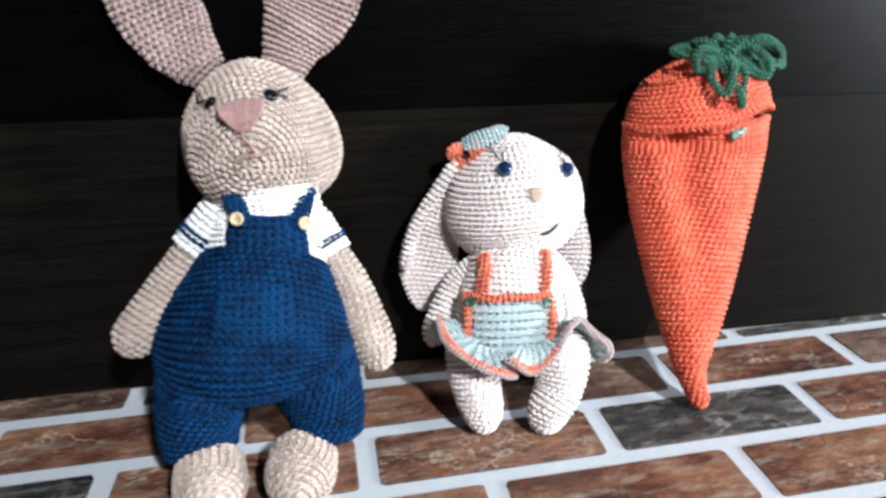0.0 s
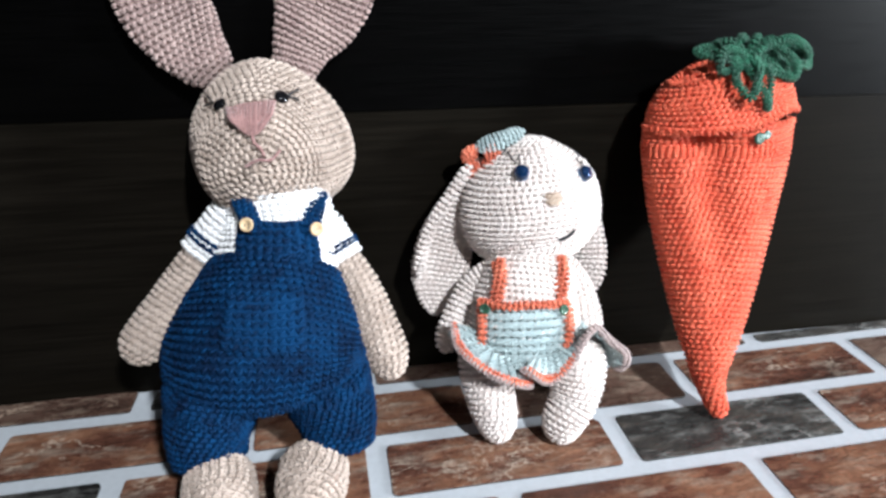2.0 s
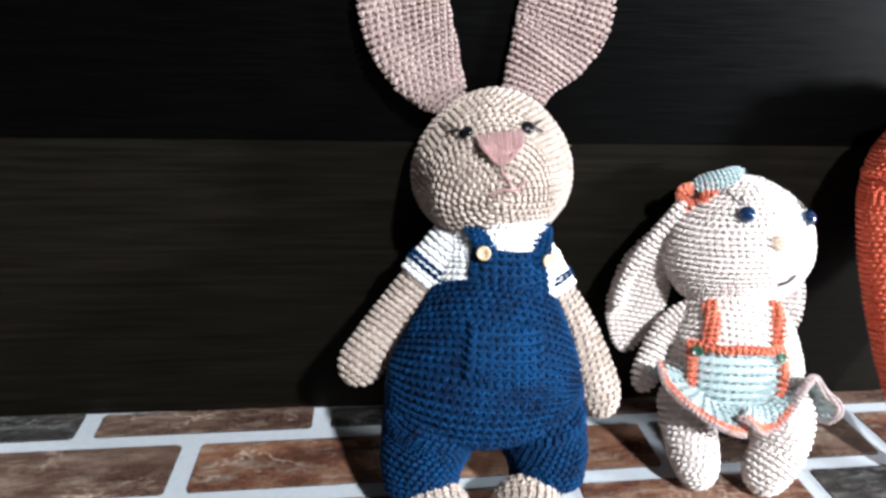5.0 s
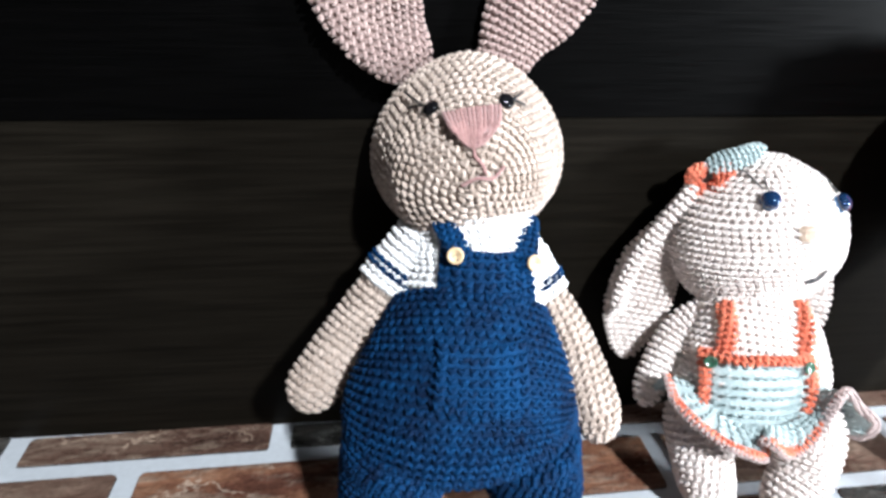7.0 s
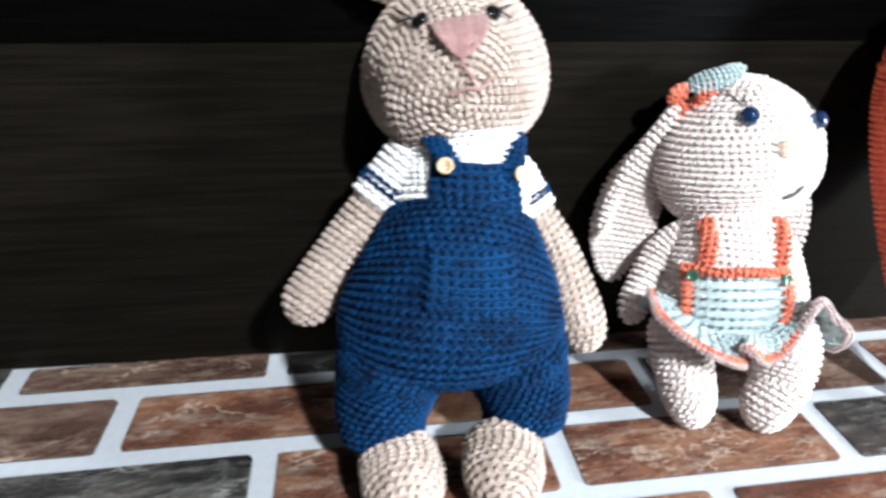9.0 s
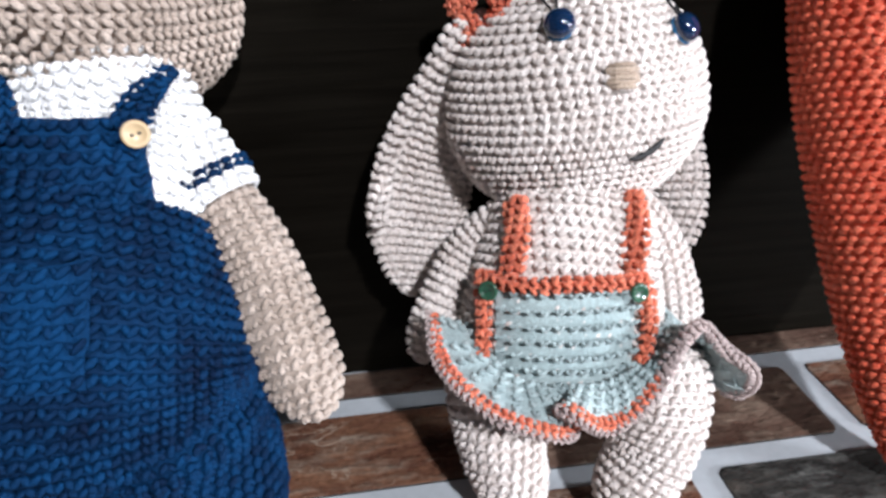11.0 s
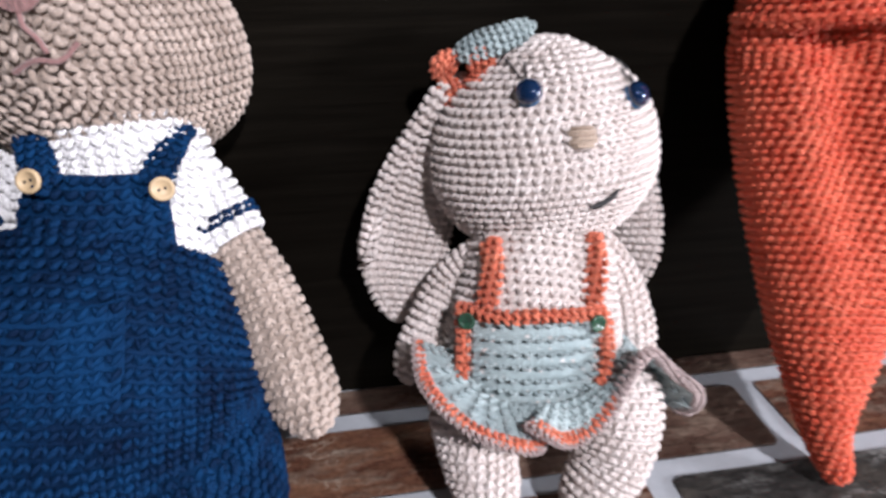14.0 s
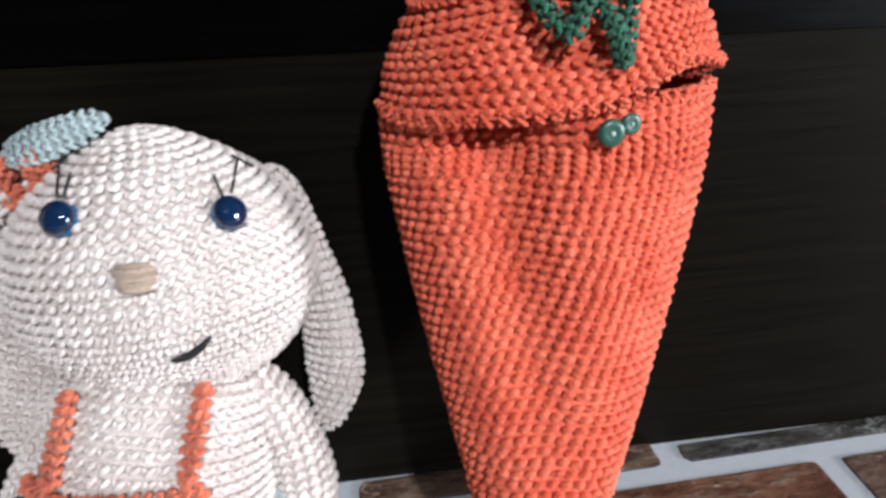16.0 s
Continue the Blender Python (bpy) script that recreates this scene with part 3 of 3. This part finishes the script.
def fold(x0, sign, depth):
    """Rolls one edge of a hanging ear forward."""
    def warp(p):
        q = p.copy()
        q[..., 1] -= depth * np.clip(sign * (p[..., 0] - x0) / 0.02, 0, 1.3) ** 2
        return q
    return warp


B_EAR_L = Blob([(0.0363, 0.0644, 0.1711, 0.0054, 0.0047), (0.0252, 0.0645, 0.1451, 0.0096, 0.0042), (0.0142, 0.0651, 0.1171, 0.0173, 0.0040), (0.0082, 0.0621, 0.0891, 0.0201, 0.0040), (0.0048, 0.0572, 0.0601, 0.0135, 0.0038)], (1, -0.25, 0), (0.1, 0.35), fold(0.006, -1, 0.010))
B_EAR_R = Blob([(0.1040, 0.0669, 0.1682, 0.0080, 0.0050), (0.1097, 0.0689, 0.1442, 0.0090, 0.0045), (0.1171, 0.0642, 0.1162, 0.0100, 0.0045), (0.1187, 0.0578, 0.0902, 0.0122, 0.0045), (0.1141, 0.0506, 0.0642, 0.0102, 0.0045)], (1, -0.7, 0), (0.15, 0.35), fold(0.132, 1, 0.004))
k = Knit()
crochet(k, B_HEAD, CREAM, W2, H2)
crochet(k, B_BODY, CREAM, W2, H2)
for b in (B_ARM_L, B_ARM_R, B_LEG_L, B_LEG_R, B_EAR_L, B_EAR_R):
    crochet(k, b, CREAM, W2, H2)
for ex, ez, mat in ((0.0529, 0.1700, BLUE_BEAD), (0.0942, 0.1668, BLUE_BEAD)):
    c, nrm = B_HEAD.front(ex, ez, 0.0015)
    lathe(k, c, nrm, [(0.0001, 0.0002), (0.0046, 0.0002), (0.0049, -0.001)], BLUE_FELT)
    ball(k, c + nrm * 0.0012, nrm, 0.0050, 0.72, mat)
    for dx, dz in ((-0.0035, 0.0080), (0.0015, 0.0080)):
        a, _ = B_HEAD.front(ex + dx * 0.4, ez + 0.004, 0.002)
        b, _ = B_HEAD.front(ex + dx, ez + dz, 0.002)
        tube(k, [a, (a + b) / 2, b], 0.00045, BLACK, 5, 8)
for x0, z0, x1, z1 in ((0.0470, 0.1768, 0.0529, 0.1812), (0.0940, 0.1762, 0.1000, 0.1722)):
    a, _ = B_HEAD.front(x0, z0, 0.002)
    b, _ = B_HEAD.front(x1, z1, 0.002)
    tube(k, [a, (a + b) / 2, b], 0.0004, BLACK, 5, 8)
for i in range(6):
    dz = (i - 2.5) * 0.0012
    half = 0.0055 * math.sqrt(1 - (dz / 0.0045) ** 2)
    pts = [B_HEAD.front(0.0704 + q * half, 0.1568 + dz, 0.0022 if abs(q) < 1 else 0.0006)[0] for q in (-1, -0.4, 0.4, 1)]
    tube(k, pts, 0.0009, TAN, 6, 10)
pts = [B_HEAD.front(x, z, 0.0018)[0] for x, z in ((0.0745, 0.1306), (0.0785, 0.1312), (0.0825, 0.1335), (0.0868, 0.1370))]
tube(k, pts, 0.0012, BLACK, 6, 14, True)
cord(k, [(0.0270, 0.0570, 0.1690), (0.0170, 0.0560, 0.1545), (0.0068, 0.0555, 0.1395), (-0.0010, 0.0550, 0.1245), (-0.0055, 0.0540, 0.1105), (-0.0080, 0.0530, 0.0960)], 0.0031, CREAM, W2, H2)
small = part("toy_rabbit", k)
tagged(small, "small cream crocheted toy rabbit with hanging ears and blue bead eyes", "stuffed toy")

# flower pinned over its ear
flower = thing("hair_flower", (0.038, 0.058, 0.172), "coral and pale blue crocheted flower bow over the ear", "toy hair flower")
k = Knit()
for dx, dz, a in ((-0.006, 0.002, 2.6), (-0.004, -0.006, 3.6), (0.003, -0.003, 4.6), (0.004, 0.003, 0.2)):
    c = np.array([0.0348 + 1.25 * dx, 0.0550 + 0.004 * (dx < 0), 0.1730 + 1.2 * dz])
    crochet(k, Blob([(c[0] - 0.004 * math.cos(a), c[1] + 0.001, c[2] - 0.004 * math.sin(a), 0.004, 0.0022), (*c, 0.0062, 0.0026), (c[0] + 0.006 * math.cos(a), c[1] - 0.001, c[2] + 0.005 * math.sin(a), 0.005, 0.0022)], (0.3, -0.2, 1), (0.3, 0.4)), CORAL, 0.0029, 0.0029)
part("coral_petals", k, flower, "coral petals")
k = Knit()
crochet(k, Blob([(0.0305, 0.059, 0.1800, 0.0040, 0.0024), (0.0390, 0.056, 0.1830, 0.0052, 0.0026), (0.0500, 0.055, 0.1868, 0.0050, 0.0024), (0.0615, 0.057, 0.1905, 0.0032, 0.0020)], (0.1, 0.55, 0.8), (0.25, 0.2)), MINT, 0.0029, 0.0029)
part("pale_blue_petal", k, flower, "pale blue leaf-shaped petal")

# its apron
apron = thing("apron", (0.055, 0.0, 0.05), "mint crocheted apron with coral edging and frilled hem", "toy apron")
FRONT = -math.pi / 2


def body_run(x0, z0, x1, z1, off, n=5):
    return [B_BODY.front(x0 + (x1 - x0) * i / (n - 1), z0 + (z1 - z0) * i / (n - 1), off)[0] for i in range(n)]


def band(name, keys, width, thick, mat, label=""):
    kk = Knit()
    crochet(kk, Blob([(*q, width, thick) for q in keys], (0.6, 0, 0.8), (0.05, 0.05)), mat, 0.0036, 0.0036)
    return part(name, kk, apron, label)


k = Knit()
rows, cols = 7, 11
def panel_place(c, r):
    x = (0.0308 + 0.0445 * c) * (1 - r) + (0.0285 + 0.0435 * c) * r
    z = (0.0895 + 0.0025 * math.sin(math.pi * c) + 0.0014 * c) * (1 - r) + 0.0605 * r
    return B_BODY.front(x, z, 0.0036)


grid = np.array([[panel_place(c / 22, r / 14) for c in range(23)] for r in range(15)])
P, N = grid[:, :, 0], grid[:, :, 1]
sheet(k, P - N * 0.0020, MINT)
for r in range(1, 15, 2):
    c = np.arange(1, 23, 2)
    stitches(k, P[r, c], np.tile((1.0, 0, 0), (len(c), 1)), np.tile((0, -0.25, 0.97), (len(c), 1)), N[r, c], 0.0036, 0.0036, MINT)
part("pocket", k, apron, "pale mint crocheted panel")
band("top_edging", body_run(0.0288, 0.0898, 0.0520, 0.0938, 0.0042, 4)[:3] + body_run(0.0520, 0.0938, 0.0772, 0.0922, 0.0042, 4), 0.0021, 0.0018, CORAL, "coral edging")
band("side_edging", body_run(0.0292, 0.0890, 0.0265, 0.0615, 0.0042), 0.0021, 0.0018, CORAL, "coral edging")
band("side_edging", body_run(0.0772, 0.0912, 0.0778, 0.0780, 0.0042, 4)[:3] + body_run(0.0778, 0.0780, 0.0738, 0.0610, 0.0042, 3), 0.0021, 0.0018, CORAL, "coral edging")
band("strap", body_run(0.0365, 0.0935, 0.0419, 0.1135, 0.0026), 0.0043, 0.0015, CORAL, "coral shoulder strap")
band("strap", body_run(0.0738, 0.0945, 0.0790, 0.1130, 0.0026), 0.0043, 0.0015, CORAL, "coral shoulder strap")
HEM = [(0.0065, 0.0255, 0.0615), (0.0092, 0.0150, 0.0785), (0.0088, 0.0035, 0.0715), (0.0125, -0.0090, 0.0688), (0.0232, -0.0211, 0.0634), (0.0356, -0.0241, 0.0579), (0.0454, -0.0241, 0.0543), (0.0505, -0.0190, 0.0525), (0.0442, -0.0225, 0.0645), (0.0500, -0.0262, 0.0622),
       (0.0596, -0.0246, 0.0554), (0.0687, -0.0231, 0.0591), (0.0762, -0.0201, 0.0654), (0.0824, -0.0171, 0.0740), (0.0889, -0.0141, 0.0801), (0.0955, -0.0111, 0.0804), (0.1042, -0.0115, 0.0710), (0.1180, -0.0130, 0.0586), (0.1186, -0.0069, 0.0445), (0.1146, 0.0060, 0.0400)]
WAIST = [(0.026, 0.0208, 0.0686), (0.027, 0.0048, 0.0696), (0.031, -0.0052, 0.0656), (0.04, -0.0119, 0.0646), (0.05, -0.0144, 0.0646), (0.06, -0.0144, 0.0651), (0.07, -0.0124, 0.0666), (0.079, -0.0079, 0.0676), (0.088, 0.0028, 0.0716), (0.094, 0.0108, 0.0706), (0.096, 0.0228, 0.0696)]
k = Knit()
t = np.linspace(0, 1, 61)
top_line, hem_line = spline(WAIST, t), spline(HEM, t)
levels = np.linspace(0, 1, 11)[:, None, None]
sag = np.sin(levels * math.pi) * np.array([0, -0.002, 0.0015])
skirt = top_line * (1 - levels) + hem_line * levels + sag
du, dv = np.gradient(skirt, axis=1), -np.gradient(skirt, axis=0)
nn = unit(np.cross(du, dv))
tu = unit(du)
tv = unit(np.cross(nn, tu))
sheet(k, skirt - nn * 0.0006, MINT)
sheet(k, skirt - nn * 0.0014, MINT)
for r in (1, 3, 5, 7, 9):
    c = np.arange(0, 61, 2)
    stitches(k, skirt[r, c], tu[r, c], tv[r, c], nn[r, c], 0.0034, np.linalg.norm(dv[r, c], axis=-1) * 2.0, MINT)
    stitches(k, skirt[r, c] - nn[r, c] * 0.0014, tu[r, c], tv[r, c], -nn[r, c], 0.0034, np.linalg.norm(dv[r, c], axis=-1) * 2.0, MINT)
part("frill", k, apron, "wavy mint frill")
k = Knit()
cord(k, [tuple(q) for q in hem_line[3:42:3]], 0.0017, CORAL, 0.0028, 0.0030)
part("hem_edging", k, apron, "coral hem edging")
k = Knit()
cord(k, [tuple(q) for q in hem_line[39:61:2]], 0.0018, GREYPINK, 0.0028, 0.0030)
part("hem_edging", k, apron, "grey pink hem edging")
k = Knit()
outer = hem_line + unit(hem_line - top_line) * 0.0022
cord(k, [tuple(q) for q in outer[3:44:2]], 0.0012, GREYPINK, 0.0026, 0.0028)
part("outer_edging", k, apron, "grey pink outer edging")
for x, z in ((0.0312, 0.0876), (0.0725, 0.0893)):
    p, nrm = B_BODY.front(x, z, 0.0064)
    button(apron, p, unit(nrm + np.array((0.0, -0.6, 0.0))), 0.0033, GREEN_BUTTON, BLACK, "small dark green two-hole button")

settle((small, flower, apron), (0.06, 0, 0), 0.9922, -0.2, 0.92, (0.0026, 0.0037))

# ---- orange carrot pouch ----
carrot = thing("carrot_pouch", (0.193, -0.018, 0.0), "orange crocheted carrot pouch with green leaf loops leaning on the wall", "carrot pouch")


def carrot_warp(p):
    """A shallow fold down the front."""
    q = p.copy()
    a = np.exp(-(((p[..., 0] - 0.170 - 0.12 * (0.19 - p[..., 2])) / 0.012) ** 2)) * np.clip((p[..., 2] - 0.05) / 0.10, 0, 1)
    b = np.exp(-(((p[..., 2] - 0.186) / 0.008) ** 2) - ((p[..., 0] - 0.160) / 0.02) ** 2)
    q[..., 1] += np.where(p[..., 1] < 0.045, 0.0075 * a + 0.005 * b, 0)
    return q


C_BODY = Blob([(0.1902, -0.0185, 0.0035, 0.0053, 0.0060), (0.1810, -0.0102, 0.0300, 0.0085, 0.0115), (0.1833, 0.0030, 0.0580, 0.0195, 0.0190), (0.1868, 0.0185, 0.0920, 0.0303, 0.0265), (0.1904, 0.0360, 0.1340, 0.0425, 0.0300), (0.1922, 0.0462, 0.1700, 0.0498, 0.0315), (0.1918, 0.0495, 0.1930, 0.0505, 0.0306)],
              (1, 0, 0), (0.05, 0.0), carrot_warp)
k = Knit()
crochet(k, C_BODY, ORANGE, 0.0042, 0.0039, drift=0.03, legs=WAFFLE)
part("pouch", k, carrot)
k = Knit()
rim = [tuple(C_BODY.at(a, 0.998)) for a in np.linspace(0, 2 * np.pi, 33)]
cord(k, rim, 0.0011, ORANGE, 0.003, 0.0045)
part("rim", k, carrot)
def flap_warp(p):
    """The flap's edge rests on the pouch, gapes towards one side, and its corner sticks out."""
    q = p.copy()
    low = np.clip((0.216 - p[..., 2]) / 0.016, 0, 1)
    u = (p[..., 0] - 0.1925) / 0.05
    front = np.clip((0.054 - p[..., 1]) / 0.012, 0, 1)
    q[..., 2] += low * (-0.0030 + 0.0085 * front * np.exp(-(((u - 0.62) / 0.36) ** 2)))
    q[..., 0] += 0.0035 * np.clip((p[..., 0] - 0.228) / 0.016, 0, 1.2) * low
    return q


LID = Blob([(0.1915, 0.0490, 0.1960, 0.0494, 0.0320), (0.1905, 0.0505, 0.2100, 0.0468, 0.0305), (0.1888, 0.0525, 0.2235, 0.0385, 0.0250), (0.187, 0.0550, 0.2355, 0.0260, 0.0180)], (1, 0, 0), (0.0, 0.5), flap_warp)
k = Knit()
crochet(k, LID, ORANGE, 0.0040, 0.0036, drift=0.03, legs=WAFFLE)
part("flap", k, carrot, "domed flap, open at one corner")
k = Knit()
rim = [tuple(LID.at(a, 0.004)) for a in np.linspace(0, 2 * np.pi, 33)]
cord(k, rim, 0.0013, ORANGE, 0.0032, 0.0045)
part("flap_edge", k, carrot)
for x, z, r in ((0.1976, 0.1902, 0.0036), (0.2028, 0.1922, 0.0028)):
    p, nrm = C_BODY.front(x, z, 0.0036)
    k = Knit()
    lathe(k, p, nrm, [(0.0001, 0), (r, 0), (r * 1.05, r * 0.3), (r * 0.85, r * 0.55), (r * 0.5, r * 0.5), (0.0001, r * 0.45)], TEAL_PEARL)
    bead = part("bead", k, carrot, "glossy teal bead button")
    k = Knit()
    ball(k, p + nrm * r * 0.5, nrm, r * 0.2, 0.8, PEARL)
    part("pearl", k, bead, "tiny pearl")
k = Knit()
cord(k, [tuple(LID.front(x, z, 0.0022)[0]) for x, z in ((0.1660, 0.2245), (0.1610, 0.2262), (0.1555, 0.2245), (0.1508, 0.2205), (0.1540, 0.2188), (0.1600, 0.2205), (0.1655, 0.2230))], 0.0010, ORANGE, 0.0024, 0.0026)
part("button_loop", k, carrot, "thin orange button loop")
ROOT = np.array((0.189, 0.034, 0.2345))
LEAVES = (((0.160, 0.038, 0.2400), 0.003, 0.0050), ((0.181, 0.0135, 0.2180), 0.004, 0.0042), ((0.199, 0.0125, 0.2085), 0.004, 0.0030),
          ((0.252, 0.050, 0.2280), 0.006, 0.0042), ((0.249, 0.055, 0.2340), 0.004, 0.0048), ((0.208, 0.054, 0.2380), 0.003, 0.0050), ((0.226, 0.033, 0.2235), 0.006, 0.0045), ((0.168, 0.026, 0.2320), 0.003, 0.0042), ((0.176, 0.050, 0.2390), 0.003, 0.0050),
          ((0.240, 0.042, 0.2315), 0.007, 0.0035), ((0.222, 0.042, 0.2360), 0.005, 0.0045),
          ((0.218, 0.026, 0.2260), 0.007, 0.0042), ((0.246, 0.046, 0.2315), 0.009, 0.0045), ((0.200, 0.044, 0.2410), 0.003, 0.0050))
leaf_rng = np.random.default_rng(11)
for tip, lift, spread in LEAVES:
    tip = np.array(tip)
    way = unit(tip - ROOT)
    side = unit(np.cross(way, np.array((0.2, -1.0, 0.4)) + leaf_rng.normal(0, 0.5, 3))) * spread * 1.25
    up = np.array((0, -0.2, 1.0)) * lift
    root = ROOT + leaf_rng.normal(0, 0.0015, 3)
    pts = [root, root * 0.6 + tip * 0.4 + side + up, root * 0.2 + tip * 0.8 + side * 0.9 + up * 0.6, tip, root * 0.2 + tip * 0.8 - side * 0.9 + up * 0.6, root * 0.6 + tip * 0.4 - side + up, root + np.array((0.001, -0.001, 0.001))]
    pts = [q + leaf_rng.normal(0, 0.0016, 3) for q in pts]
    k = Knit()
    cord(k, [tuple(q) for q in pts], 0.0019, GREEN, 0.0026, 0.0028)
    part("leaf_loop", k, carrot, "dark green crocheted loop")


settle((carrot,), (0.19, -0.018, 0), 0.99, 0.2, 0.5, (0.0026, 0))


# ---- bricks of the table top ----
def brick_mesh(name, x0, x1, y0, y1, mat):
    """A low slab with worn, rounded corners and edges."""
    rnd = random.Random(name + str(round(x0, 3)) + str(round(y0, 3)))
    hx, hy, r = (x1 - x0) / 2, (y1 - y0) / 2, 0.0030
    outline = []
    for cx, cy, a0 in ((hx - r, hy - r, 0), (-hx + r, hy - r, 90), (-hx + r, -hy + r, 180), (hx - r, -hy + r, 270)):
        outline += [(cx + r * math.cos(radians(a0 + a)) + rnd.uniform(-0.0006, 0.0006), cy + r * math.sin(radians(a0 + a)) + rnd.uniform(-0.0006, 0.0006)) for a in (0, 45, 90)]
    n = len(outline)
    v = [(x, y, -0.0012) for x, y in outline] + [(x * 0.999, y * 0.997, -0.0002) for x, y in outline] + [(x - math.copysign(0.0008, x), y - math.copysign(0.0008, y), 0.0) for x, y in outline]
    f = [(i, (i + 1) % n, n + (i + 1) % n, n + i) for i in range(n)] + [(n + i, n + (i + 1) % n, 2 * n + (i + 1) % n, 2 * n + i) for i in range(n)] + [tuple(range(2 * n, 3 * n))]
    me = bpy.data.meshes.new(name)
    me.from_pydata(v, [], f)
    me.materials.append(mat)
    me.materials.append(BRICK_EDGE)
    me.polygons.foreach_set("material_index", [1] * n + [0] * (n + 1))
    return me


KNOWN = {(1, -2): "b", (1, -1): "d", (1, 0): "b", (1, 1): "b", (1, 2): "d", (1, 3): "d", (2, -3): "b", (2, -2): "b", (2, -1): "r", (2, 0): "r", (2, 1): "b", (2, 2): "r",
         (3, -2): "d", (3, -1): "r", (3, 0): "r", (3, 1): "d", (3, 2): "r", (4, -1): "d", (4, 0): "r", (4, 1): "r", (4, 2): "r"}
PALETTE = {"b": BROWN_BRICK, "r": RUST_BRICK, "d": DARK_BRICK}
for row in range(1, 15):
    y1 = 0.000 + 0.0545 * (3 - row)
    y0 = y1 - 0.0432
    start = -0.201 if row % 2 else -0.1265
    for i in range(-7, 9):
        x0 = start + 0.1592 * (i + (1 if row % 2 else 0)) + 0.0062
        x1 = x0 + 0.1465
        x0, x1 = max(x0, -1.115), min(x1, 1.245)
        if x1 - x0 < 0.03 or y0 < -0.62:
            continue
        if row == 1:
            y1 = 0.0838 - 0.0210 * (x0 + x1) / 2
        mat = PALETTE[KNOWN.get((row, i), random.choice("brd"))]
        ob = new("brick", brick_mesh("brick", x0, x1, y0, y1, mat))
        ob.location = ((x0 + x1) / 2, (y0 + y1) / 2, 0)
        ob.parent = floor_ob
